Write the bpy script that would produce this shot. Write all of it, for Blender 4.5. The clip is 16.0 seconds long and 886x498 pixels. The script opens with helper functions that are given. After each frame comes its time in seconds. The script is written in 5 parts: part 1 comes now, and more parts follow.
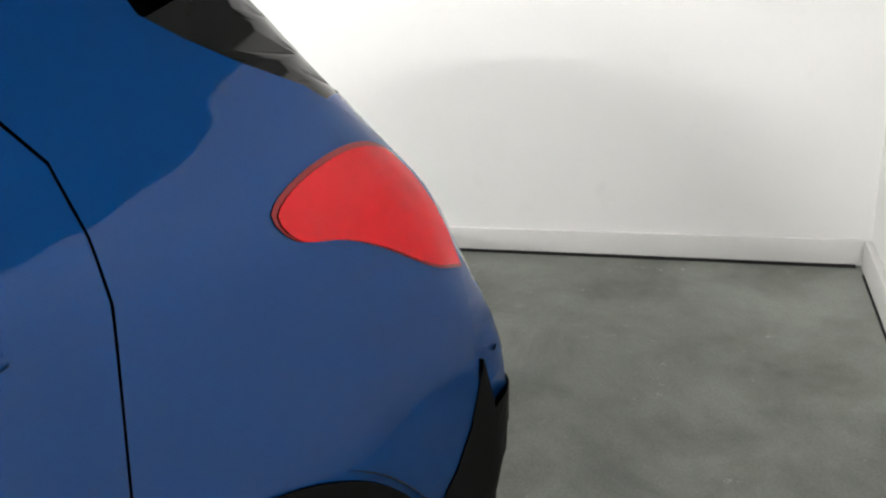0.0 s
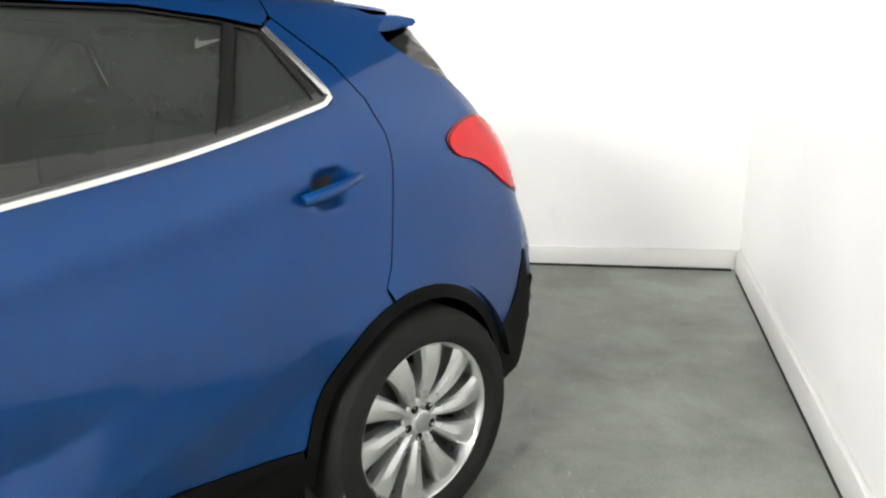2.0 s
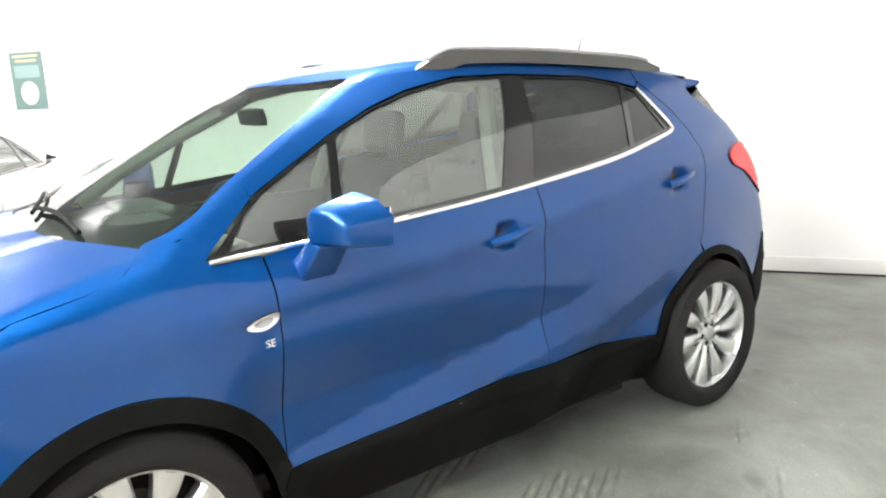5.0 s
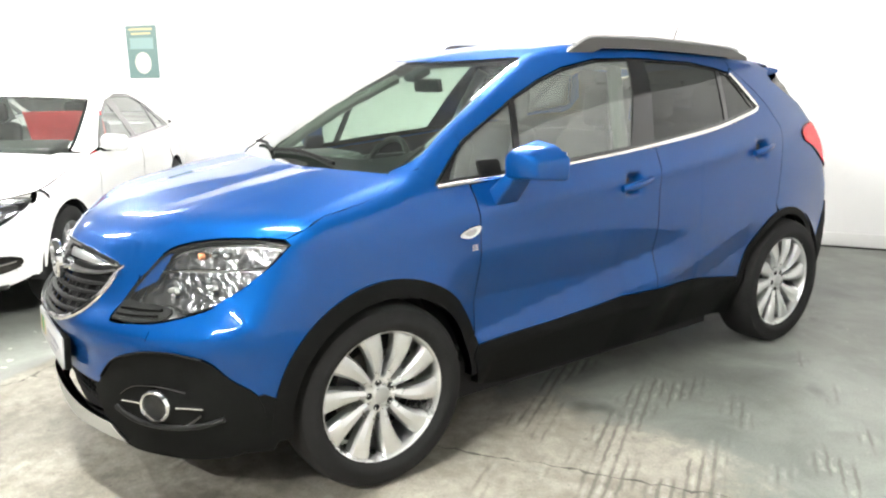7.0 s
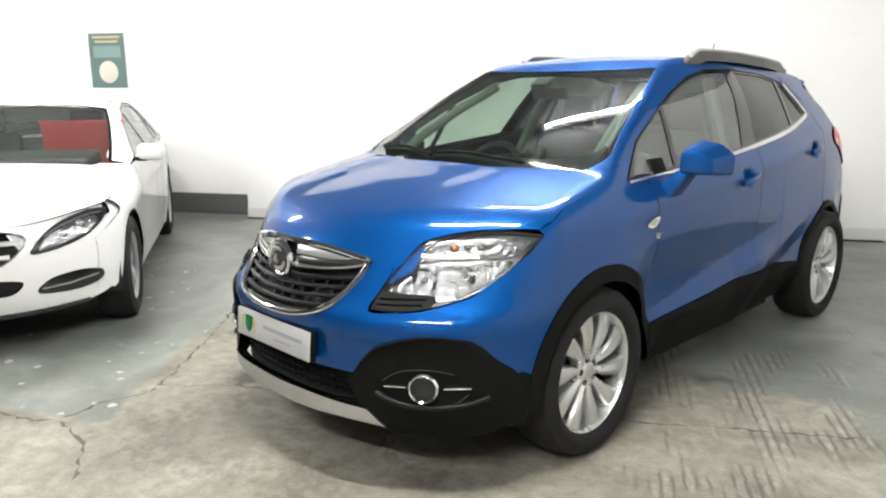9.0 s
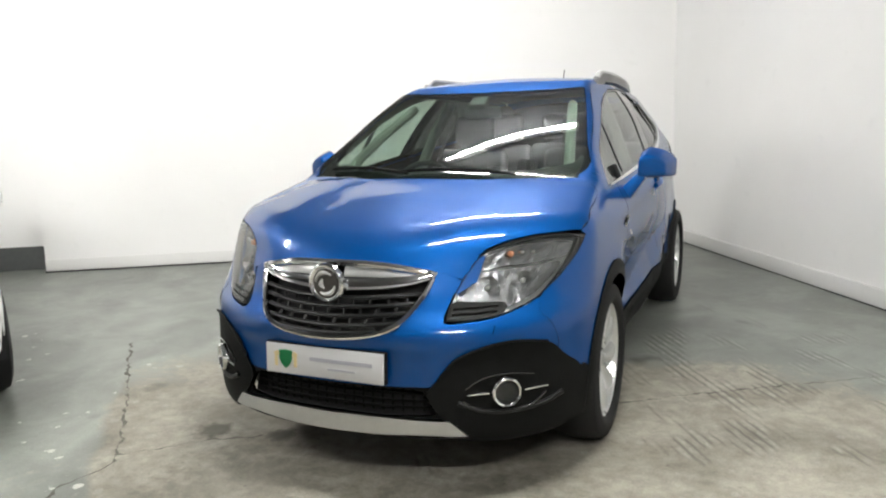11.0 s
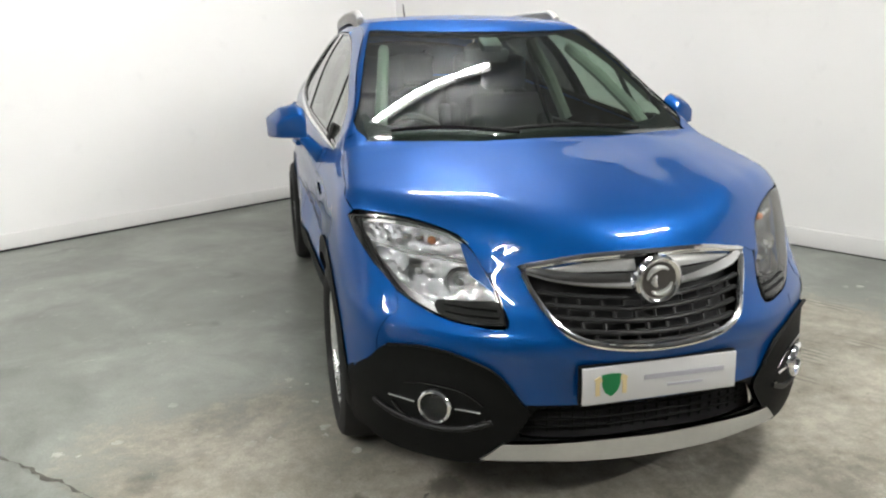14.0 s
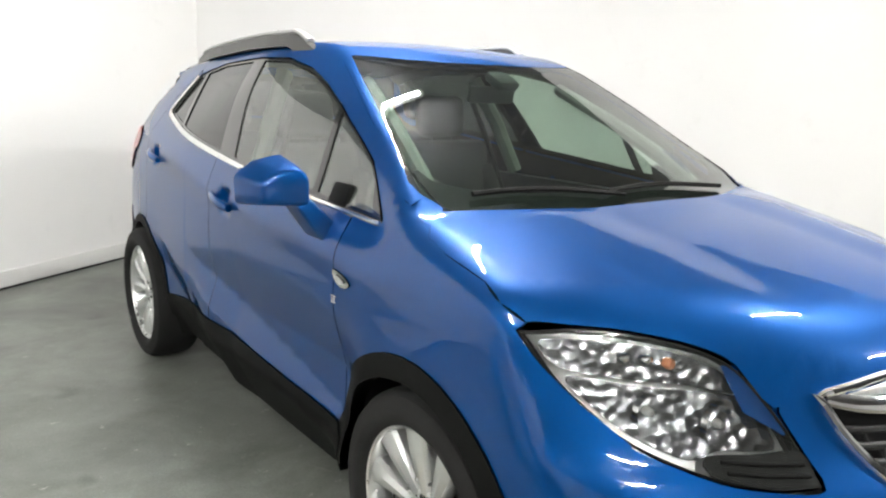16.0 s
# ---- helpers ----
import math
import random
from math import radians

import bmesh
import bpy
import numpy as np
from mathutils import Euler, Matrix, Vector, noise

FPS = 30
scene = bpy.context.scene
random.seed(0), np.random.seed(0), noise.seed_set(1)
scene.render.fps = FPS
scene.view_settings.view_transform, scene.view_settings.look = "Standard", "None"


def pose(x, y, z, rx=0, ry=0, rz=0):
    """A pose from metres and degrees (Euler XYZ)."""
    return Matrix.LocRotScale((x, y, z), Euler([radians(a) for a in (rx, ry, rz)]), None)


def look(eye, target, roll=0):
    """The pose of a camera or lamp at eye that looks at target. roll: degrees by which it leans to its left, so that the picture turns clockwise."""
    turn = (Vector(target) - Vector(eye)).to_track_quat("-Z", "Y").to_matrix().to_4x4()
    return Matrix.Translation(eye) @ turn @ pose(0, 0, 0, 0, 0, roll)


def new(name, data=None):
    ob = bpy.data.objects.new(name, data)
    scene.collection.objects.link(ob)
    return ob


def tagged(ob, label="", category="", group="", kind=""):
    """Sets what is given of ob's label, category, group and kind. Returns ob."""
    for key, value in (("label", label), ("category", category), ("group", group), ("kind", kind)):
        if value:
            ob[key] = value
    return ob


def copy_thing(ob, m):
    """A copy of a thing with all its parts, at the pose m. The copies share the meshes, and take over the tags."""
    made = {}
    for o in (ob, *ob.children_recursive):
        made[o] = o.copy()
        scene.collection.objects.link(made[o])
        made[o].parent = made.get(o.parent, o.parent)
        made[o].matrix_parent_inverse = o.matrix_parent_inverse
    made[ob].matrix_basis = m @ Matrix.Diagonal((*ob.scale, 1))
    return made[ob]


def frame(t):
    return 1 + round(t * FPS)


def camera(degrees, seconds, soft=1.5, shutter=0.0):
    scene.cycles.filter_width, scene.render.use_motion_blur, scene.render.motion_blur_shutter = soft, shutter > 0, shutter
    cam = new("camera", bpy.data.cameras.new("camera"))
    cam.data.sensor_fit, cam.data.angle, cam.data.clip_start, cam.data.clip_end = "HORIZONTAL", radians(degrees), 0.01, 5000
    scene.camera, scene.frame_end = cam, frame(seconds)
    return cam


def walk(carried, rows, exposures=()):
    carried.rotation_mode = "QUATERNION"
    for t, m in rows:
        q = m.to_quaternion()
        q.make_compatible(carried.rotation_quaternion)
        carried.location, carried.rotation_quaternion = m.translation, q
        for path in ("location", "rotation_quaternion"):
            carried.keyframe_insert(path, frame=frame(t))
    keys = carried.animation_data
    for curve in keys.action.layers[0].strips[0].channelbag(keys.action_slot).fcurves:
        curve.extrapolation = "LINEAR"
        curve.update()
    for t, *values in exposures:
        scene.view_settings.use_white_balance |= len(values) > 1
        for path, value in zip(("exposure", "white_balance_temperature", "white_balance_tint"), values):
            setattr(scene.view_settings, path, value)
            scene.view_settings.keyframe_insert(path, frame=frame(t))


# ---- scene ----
cam = camera(61.6, 16.0, soft=2.2)
PATH = [
    (0, (1.698, 1.129, 1.484), (0.21, 2.219, 0.71), -6.2),
    (0.5, (1.842, 0.871, 1.467), (0.376, 2.007, 0.72), -4.7),
    (1, (2.05, 0.602, 1.476), (0.57, 1.743, 0.764), -4.6),
    (1.5, (2.098, 0.288, 1.419), (0.684, 1.552, 0.786), -3.3),
    (2, (2.279, 0.009, 1.44), (0.904, 1.35, 0.883), -2.2),
    (2.5, (2.406, -0.272, 1.454), (1.059, 1.114, 0.939), 0.1),
    (3, (2.473, -0.605, 1.478), (1.184, 0.849, 1.006), 0.4),
    (3.5, (2.587, -0.847, 1.495), (1.281, 0.602, 1.054), -0.2),
    (4, (2.673, -1.064, 1.489), (1.277, 0.304, 1.062), -0.7),
    (4.5, (2.67, -1.364, 1.485), (1.185, -0.091, 1.069), -1.0),
    (5, (2.673, -1.631, 1.499), (1.121, -0.442, 1.078), -2.4),
    (5.2, (2.72, -1.741, 1.486), (1.132, -0.596, 1.081), -1.9),
    (7.3, (2.997, -2.648, 1.476), (1.417, -1.514, 1.009), -0.1),
    (7.5, (2.967, -2.774, 1.478), (1.402, -1.617, 1.019), 0.3),
    (8, (2.824, -3.187, 1.48), (1.254, -2.029, 1.038), -0.5),
    (8.5, (2.598, -3.364, 1.473), (1.067, -2.162, 1.016), -1.1),
    (9, (2.39, -3.626, 1.46), (1.006, -2.247, 1.033), -0.2),
    (9.2, (2.294, -3.762, 1.469), (0.992, -2.306, 1.041), -0.2),
    (11.3, (1.114, -4.431, 1.398), (0.524, -2.558, 1.019), -0.9),
    (11.5, (0.848, -4.479, 1.471), (0.425, -2.571, 1.044), -0.1),
    (12, (0.409, -4.507, 1.487), (0.218, -2.563, 1.058), 0.2),
    (12.5, (0.036, -4.382, 1.472), (0.052, -2.432, 1.03), 0.1),
    (13, (-0.367, -4.296, 1.47), (-0.191, -2.367, 0.975), -0.0),
    (13.5, (-0.756, -4.182, 1.475), (-0.414, -2.282, 0.952), 0.0),
    (14, (-1.099, -3.942, 1.494), (-0.627, -2.075, 0.954), -0.5),
    (14.5, (-1.409, -3.71, 1.468), (-0.768, -1.891, 0.938), -1.1),
    (15, (-1.607, -3.402, 1.442), (-0.739, -1.679, 0.916), -1.5),
    (15.5, (-1.755, -3.057, 1.455), (-0.727, -1.41, 0.978), -1.7),
    (16, (-1.837, -2.656, 1.435), (-0.669, -1.087, 1.018), 1.8),
]
EXPOSURES = ((0.0, 0.80), (1.0, 1.24), (2.5, 1.30), (3.5, 1.10), (4.0, 1.18), (5.0, 1.60), (7.5, 1.33), (8.5, 0.82), (9.2, 0.77), (11.3, 0.50), (13.0, 0.52), (14.5, 0.64), (15.0, 0.76), (16.0, 0.82))
walk(cam, [(t, look(eye, target, roll)) for t, eye, target, roll in PATH], EXPOSURES)

# ---- light ----
world = bpy.data.worlds.new("world")
scene.world = world
world.use_nodes = True
world.node_tree.nodes["Background"].inputs["Color"].default_value = (0.9, 0.95, 1.0, 1)
world.node_tree.nodes["Background"].inputs["Strength"].default_value = 0.02
TUBE_POWER = 445.0


# ---- materials ----
def material(name, color=(.5, .5, .5), rough=.5, metal=0.0, coat=0.0, **more):
    m = bpy.data.materials.new(name)
    m.use_nodes = True
    b = m.node_tree.nodes["Principled BSDF"]
    b.inputs["Base Color"].default_value = (*color, 1)
    b.inputs["Roughness"].default_value = rough
    b.inputs["Metallic"].default_value = metal
    b.inputs["Coat Weight"].default_value = coat
    b.inputs["Coat Roughness"].default_value = 0.03
    for k, v in more.items():
        b.inputs["Specular IOR Level" if k == "specular_ior_level" else k.replace("_", " ").title()].default_value = v
    return m


def nodes_of(m):
    t = m.node_tree
    return t, t.nodes, t.links, t.nodes["Principled BSDF"]


def noise_node(t, scale, detail=4, rough=.55, vector=None, distortion=0.0):
    n = t.nodes.new("ShaderNodeTexNoise")
    n.inputs["Scale"].default_value, n.inputs["Detail"].default_value = scale, detail
    n.inputs["Roughness"].default_value, n.inputs["Distortion"].default_value = rough, distortion
    if vector is not None:
        t.links.new(vector, n.inputs["Vector"])
    return n


def ramp_node(t, source, *stops):
    r = t.nodes.new("ShaderNodeValToRGB")
    t.links.new(source, r.inputs["Fac"])
    while len(r.color_ramp.elements) < len(stops):
        r.color_ramp.elements.new(0.5)
    for e, (p, c) in zip(r.color_ramp.elements, stops):
        e.position = p
        e.color = (c, c, c, 1) if isinstance(c, (int, float)) else (*c, 1)
    return r


def mix_color(t, fac, a, b, kind="MIX"):
    n = t.nodes.new("ShaderNodeMix")
    n.data_type, n.blend_type = "RGBA", kind
    for sock, v in ((n.inputs[0], fac), (n.inputs[6], a), (n.inputs[7], b)):
        if isinstance(v, (int, float)):
            sock.default_value = v
        elif isinstance(v, tuple):
            sock.default_value = (*v, 1)
        else:
            t.links.new(v, sock)
    return n.outputs[2]


def math_node(t, op, a, b=0.0, c=0.0):
    n = t.nodes.new("ShaderNodeMath")
    n.operation = op
    for sock, v in zip(n.inputs, (a, b, c)):
        if isinstance(v, (int, float)):
            sock.default_value = v
        else:
            t.links.new(v, sock)
    return n.outputs[0]


def add_bump(t, height, strength=.2, distance=.01):
    b = t.nodes.new("ShaderNodeBump")
    b.inputs["Strength"].default_value, b.inputs["Distance"].default_value = strength, distance
    t.links.new(height, b.inputs["Height"])
    t.links.new(b.outputs[0], t.nodes["Principled BSDF"].inputs["Normal"])


def coords(t, kind="Object"):
    return t.nodes.new("ShaderNodeTexCoord").outputs[kind]


def grainy(m, scale=40, low=.85, high=1.1, bump_by=0.0, rough_by=0.1):
    """Mottles a material at two scales."""
    t, ns, ln, b = nodes_of(m)
    c = coords(t)
    big, fine = noise_node(t, scale / 12, 3, vector=c), noise_node(t, scale, 4, vector=c)
    both = math_node(t, "MULTIPLY_ADD", big.outputs[0], .6, math_node(t, "MULTIPLY", fine.outputs[0], .4))
    shade = ramp_node(t, both, (.3, low), (.7, high))
    base = tuple(b.inputs["Base Color"].default_value[:3])
    ln.new(mix_color(t, 1.0, base, shade.outputs[0], "MULTIPLY"), b.inputs["Base Color"])
    r = b.inputs["Roughness"].default_value
    ln.new(math_node(t, "MULTIPLY_ADD", both, rough_by, r - rough_by / 2), b.inputs["Roughness"])
    if bump_by:
        add_bump(t, fine.outputs[0], bump_by, .002)
    return m


def glass(name, tint, gloss=0.02, face_gloss=.085, film=.03, power=4.5):
    """A thin tinted pane: clear through, mirror-like at its surface, with a film of dust that also paints in a haze of
    reflected light.
    """
    m = bpy.data.materials.new(name)
    m.use_nodes = True
    t = m.node_tree
    t.nodes.remove(t.nodes["Principled BSDF"])
    clear, shiny, mix, edge = (t.nodes.new("ShaderNode" + k) for k in ("BsdfTransparent", "BsdfGlossy", "MixShader", "LayerWeight"))
    clear.inputs["Color"].default_value = (*tint, 1)
    shiny.inputs["Roughness"].default_value = gloss
    edge.inputs["Blend"].default_value = 0.5
    grazing = math_node(t, "POWER", edge.outputs["Facing"], power)
    t.links.new(math_node(t, "MULTIPLY_ADD", grazing, .90, face_gloss), mix.inputs[0])
    dust_haze, veil = t.nodes.new("ShaderNodeBsdfDiffuse"), t.nodes.new("ShaderNodeMixShader")
    dust_haze.inputs["Color"].default_value = (.62, .66, .62, 1)
    smear = noise_node(t, 3.5, 5, .6, coords(t))
    t.links.new(math_node(t, "MULTIPLY", ramp_node(t, smear.outputs[0], (.3, .75), (.7, 1.25)).outputs[0], film), veil.inputs[0])
    t.links.new(clear.outputs[0], veil.inputs[1])
    t.links.new(dust_haze.outputs[0], veil.inputs[2])
    t.links.new(veil.outputs[0], mix.inputs[1])
    t.links.new(shiny.outputs[0], mix.inputs[2])
    t.links.new(mix.outputs[0], t.nodes["Material Output"].inputs["Surface"])
    return m


def paint(name, color, metal, rough):
    m = material(name, color, rough, metal, .78, specular_ior_level=.06)
    t, ns, ln, b = nodes_of(m)
    flake = noise_node(t, 900, 1, vector=coords(t))
    dust_haze = noise_node(t, 5, 5, vector=coords(t))
    shade = ramp_node(t, flake.outputs[0], (.3, .88), (.7, 1.1))
    ln.new(mix_color(t, 1.0, color, shade.outputs[0], "MULTIPLY"), b.inputs["Base Color"])
    b.inputs["Coat IOR"].default_value = 1.5
    ln.new(math_node(t, "MULTIPLY_ADD", dust_haze.outputs[0], .02, .006), b.inputs["Coat Roughness"])
    return m


BLUE = paint("blue_metallic_paint", (0.0003, 0.052, 0.212), 0.55, 0.46)
WHITE = paint("white_paint", (0.80, 0.80, 0.79), 0.0, 0.35)
BLACK = grainy(material("black_plastic", (0.004, 0.0043, 0.004), 0.62, specular_ior_level=.10), 300, .7, 1.3, .25)
GLOSSBLACK = material("gloss_black", (0.01, 0.01, 0.01), 0.12, 0, .5)
RAILTOP = grainy(material("rail_top_silver", (0.34, 0.34, 0.335), 0.35, 0.3), 60, .9, 1.08)
GRILLE = grainy(material("grille_plastic", (0.008, 0.0085, 0.0085), 0.42, specular_ior_level=.25), 120, .8, 1.2)
DEEPRED = material("deep_red_lens", (0.28, 0.003, 0.008), 0.2, 0, .4)
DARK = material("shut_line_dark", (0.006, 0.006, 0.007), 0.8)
CHROME = material("chrome", (0.83, 0.84, 0.85), 0.07, 1.0)
BRIGHT = grainy(material("satin_bright_trim", (0.80, 0.80, 0.78), 0.22, 1.0), 60, .92, 1.05)
SILVER = grainy(material("silver_plastic", (0.52, 0.53, 0.52), 0.34, 0.75), 60, .9, 1.06)
ALLOY = grainy(material("alloy", (0.74, 0.75, 0.74), 0.28, 0.85), 50, .92, 1.05)
IRON = grainy(material("brake_iron", (0.10, 0.095, 0.09), 0.45, 0.8), 60)
RUBBER = grainy(material("rubber", (0.012, 0.012, 0.012), 0.75, specular_ior_level=.25), 120, .75, 1.35, .2)
SCREEN = glass("windscreen_glass", (0.66, 0.80, 0.71), face_gloss=.07, film=.006, power=3.2)
SIDE = glass("side_glass", (0.70, 0.80, 0.72), face_gloss=.11, film=.14)
PRIVACY = glass("privacy_glass", (0.08, 0.085, 0.08), face_gloss=.04, film=.055)
REARGLASS = grainy(material("rear_screen_glass", (0.012, 0.013, 0.012), 0.10, specular_ior_level=.35), 20, .8, 1.2)
CLEAR = glass("lamp_cover", (0.95, 0.96, 0.96), face_gloss=.05, film=.02)
REDLENS = grainy(material("red_lens", (0.80, 0.004, 0.012), 0.16, 0, .35, specular_ior_level=.25), 30, .9, 1.08)
AMBER = material("amber_bulb", (0.50, 0.20, 0.10), 0.2)
REFLECTOR = material("lamp_reflector", (0.80, 0.81, 0.82), 0.12, 1.0)


def fluted(m, scale, strength):
    """Pressed facets and soft dents for lamp reflectors."""
    t, ns, ln, b = nodes_of(m)
    v = ns.new("ShaderNodeTexVoronoi")
    v.inputs["Scale"].default_value = scale
    ln.new(coords(t), v.inputs["Vector"])
    dents = noise_node(t, 24, 1, .5, coords(t))
    add_bump(t, math_node(t, "MULTIPLY_ADD", dents.outputs[0], 1.2, math_node(t, "MULTIPLY", v.outputs["Distance"], .7)), strength, .01)
    return m


FACETED = fluted(material("fluted_reflector", (0.25, 0.255, 0.26), 0.26, 1.0), 44, .55)
SMOKED = glass("hazy_windscreen", (0.70, 0.78, 0.73), face_gloss=.09, film=.035)
SEATCLOTH = grainy(material("charcoal_seat_cloth", (0.016, 0.017, 0.016), 0.9), 400, .7, 1.35, .4)
DASH = grainy(material("dashboard_plastic", (0.014, 0.015, 0.015), 0.6), 260, .75, 1.25, .3)
LINER = grainy(material("pale_headlining", (0.12, 0.13, 0.115), 0.9), 200, .9, 1.1)
PAPER = material("white_plate", (0.45, 0.455, 0.455), 0.4)
GREEN = material("shield_green", (0.02, 0.30, 0.10), 0.4)
GOLD = material("shield_gold", (0.52, 0.42, 0.22), 0.4)
PRINT = material("grey_print", (0.31, 0.31, 0.34), 0.5)
REDCARD = grainy(material("red_card", (0.85, 0.045, 0.05), 0.6), 20)
TEAL = grainy(material("teal_poster", (0.105, 0.175, 0.165), 0.5), 30)
RAILGREY = grainy(material("rail_grey", (0.055, 0.054, 0.05), 0.30, .2), 60)
DARKALLOY = grainy(material("grey_alloy", (0.45, 0.46, 0.46), 0.32, 0.8), 50)
PALEPRINT = material("pale_print", (0.62, 0.58, 0.50), 0.5)
PALETEAL = material("pale_teal_print", (0.19, 0.29, 0.28), 0.5)
CRACK = grainy(material("crack_dirt", (0.10, 0.095, 0.082), 0.9), 30, .5, 1.7)
BAR = material("dark_print", (0.03, 0.03, 0.035), 0.5)


def wall_paint(name, base=(0.80, 0.795, 0.785)):
    m = material(name, base, 0.55)
    t, ns, ln, b = nodes_of(m)
    c = coords(t)
    big, mid, fine = noise_node(t, .6, 4, vector=c), noise_node(t, 5, 5, vector=c), noise_node(t, 60, 4, vector=c)
    tone = ramp_node(t, big.outputs[0], (.3, .94), (.7, 1.0))
    scuff = ramp_node(t, mid.outputs[0], (.62, 1.0), (.8, .93))
    col = mix_color(t, 1.0, base, tone.outputs[0], "MULTIPLY")
    ln.new(mix_color(t, 1.0, col, scuff.outputs[0], "MULTIPLY"), b.inputs["Base Color"])
    add_bump(t, math_node(t, "MULTIPLY_ADD", mid.outputs[0], .8, fine.outputs[0]), .12, .004)
    return m


WALL = wall_paint("white_wall_paint")
DARKCEILING = grainy(material("dark_ceiling", (0.12, 0.122, 0.125), 0.8), 8, .7, 1.3)
SKIRT = wall_paint("skirting_paint", (0.72, 0.715, 0.70))
BAND = grainy(material("dark_grey_wall_band", (0.085, 0.09, 0.09), 0.6), 20, .8, 1.15)


def floor_material():
    """Grey floor paint, worn off to pale concrete in front of the cars."""
    m = material("painted_concrete", (.2, .21, .2), .4)
    t, ns, ln, b = nodes_of(m)
    c = coords(t)
    sep = ns.new("ShaderNodeSeparateXYZ")
    ln.new(c, sep.inputs[0])
    x, y = sep.outputs[0], sep.outputs[1]
    wav, mid, fine, grit = noise_node(t, .55, 4, vector=c, distortion=.4), noise_node(t, 2.3, 8, .65, c, .5), noise_node(t, 14, 8, .7, c), noise_node(t, 110, 3, .6, c)
    # how far the paint has gone: the stretch before the cars, more by patches
    front = math_node(t, "MINIMUM", math_node(t, "MULTIPLY_ADD", y, -.55, -.165), .95)
    front = math_node(t, "SUBTRACT", front, math_node(t, "MAXIMUM", math_node(t, "MULTIPLY_ADD", x, -.6, -1.0), 0.0))
    front = math_node(t, "SUBTRACT", front, math_node(t, "MAXIMUM", math_node(t, "MULTIPLY_ADD", x, .50, -.95), 0.0))
    gone = math_node(t, "ADD", front, math_node(t, "MULTIPLY_ADD", wav.outputs[0], 1.0, -.5))
    gone = math_node(t, "ADD", gone, math_node(t, "MULTIPLY_ADD", mid.outputs[0], 1.3, -.65))
    gone = math_node(t, "ADD", gone, math_node(t, "MULTIPLY_ADD", fine.outputs[0], .7, -.35))
    # a worn stretch beside the front wheel, and paint that ends at the long crack
    rub = ns.new("ShaderNodeVectorMath")
    rub.operation = "DISTANCE"
    rub.inputs[1].default_value = (1.25, -.75, 0)
    ln.new(c, rub.inputs[0])
    gone = math_node(t, "ADD", gone, math_node(t, "MAXIMUM", math_node(t, "MULTIPLY_ADD", rub.outputs["Value"], -.75, 1.0), 0.0))
    wander = math_node(t, "MULTIPLY_ADD", fine.outputs[0], .12, -.06)
    d1 = math_node(t, "ADD", math_node(t, "MULTIPLY_ADD", x, -.726, math_node(t, "MULTIPLY_ADD", y, -.689, -2.306)), wander)
    d2 = math_node(t, "ADD", math_node(t, "MULTIPLY_ADD", x, -.455, math_node(t, "MULTIPLY_ADD", y, .89, 1.938)), wander)
    kept = math_node(t, "MINIMUM", math_node(t, "MAXIMUM", math_node(t, "MULTIPLY", math_node(t, "MINIMUM", d1, d2), 9.0), 0.0), 1.0)
    gone = math_node(t, "SUBTRACT", gone, math_node(t, "MULTIPLY", kept, .75))
    worn = ramp_node(t, gone, (.26, 0.0), (.56, 1.0)).outputs[0]
    paint_tone = ramp_node(t, mid.outputs[0], (.32, (.172, .182, .158)), (.5, (.240, .256, .228)), (.68, (.30, .317, .285))).outputs[0]
    bare = ramp_node(t, mid.outputs[0], (.28, (.145, .133, .104)), (.44, (.24, .224, .183)), (.66, (.36, .34, .286))).outputs[0]
    blotch = ramp_node(t, fine.outputs[0], (.35, .80), (.62, 1.14)).outputs[0]
    bare = mix_color(t, 1.0, bare, blotch, "MULTIPLY")
    speck = ramp_node(t, noise_node(t, 19, 4, .6, c).outputs[0], (.66, 0.0), (.72, .65)).outputs[0]
    bare = mix_color(t, speck, bare, (.10, .09, .07))
    spots = ramp_node(t, fine.outputs[0], (.62, 0.0), (.69, 1.0)).outputs[0]
    few = math_node(t, "MULTIPLY", spots, ramp_node(t, wav.outputs[0], (.40, 0.0), (.55, .9)).outputs[0])
    col = mix_color(t, few, paint_tone, (.50, .49, .44))
    grime = ramp_node(t, noise_node(t, 1.1, 6, .62, c, .6).outputs[0], (.42, 1.0), (.60, .70)).outputs[0]
    col = mix_color(t, 1.0, col, grime, "MULTIPLY")
    col = mix_color(t, worn, col, bare)
    oil = ramp_node(t, noise_node(t, 1.7, 3, vector=c).outputs[0], (.66, 1.0), (.74, .45)).outputs[0]
    col = mix_color(t, 1.0, col, oil, "MULTIPLY")
    # ridges left by the float, running away from the far wall, with paint rubbed off their crests
    ribs = ns.new("ShaderNodeTexWave")
    ribs.inputs["Scale"].default_value, ribs.inputs["Distortion"].default_value = 7.0, 1.6
    ribs.inputs["Detail"].default_value, ribs.inputs["Detail Scale"].default_value = 3, 2.0
    turn = ns.new("ShaderNodeMapping")
    turn.inputs["Rotation"].default_value = (0, 0, radians(-32.3))
    ln.new(c, turn.inputs[0])
    ln.new(turn.outputs[0], ribs.inputs[0])
    squash = ns.new("ShaderNodeMapping")
    squash.inputs["Scale"].default_value = (1.0, .45, 1.0)
    ln.new(turn.outputs[0], squash.inputs[0])
    dash = noise_node(t, 22, 3, .6, squash.outputs[0])
    patch = noise_node(t, 3.4, 3, .55, squash.outputs[0])
    away = ns.new("ShaderNodeVectorMath")
    away.operation = "DISTANCE"
    away.inputs[1].default_value = (1.3, -.30, 0)
    ln.new(c, away.inputs[0])
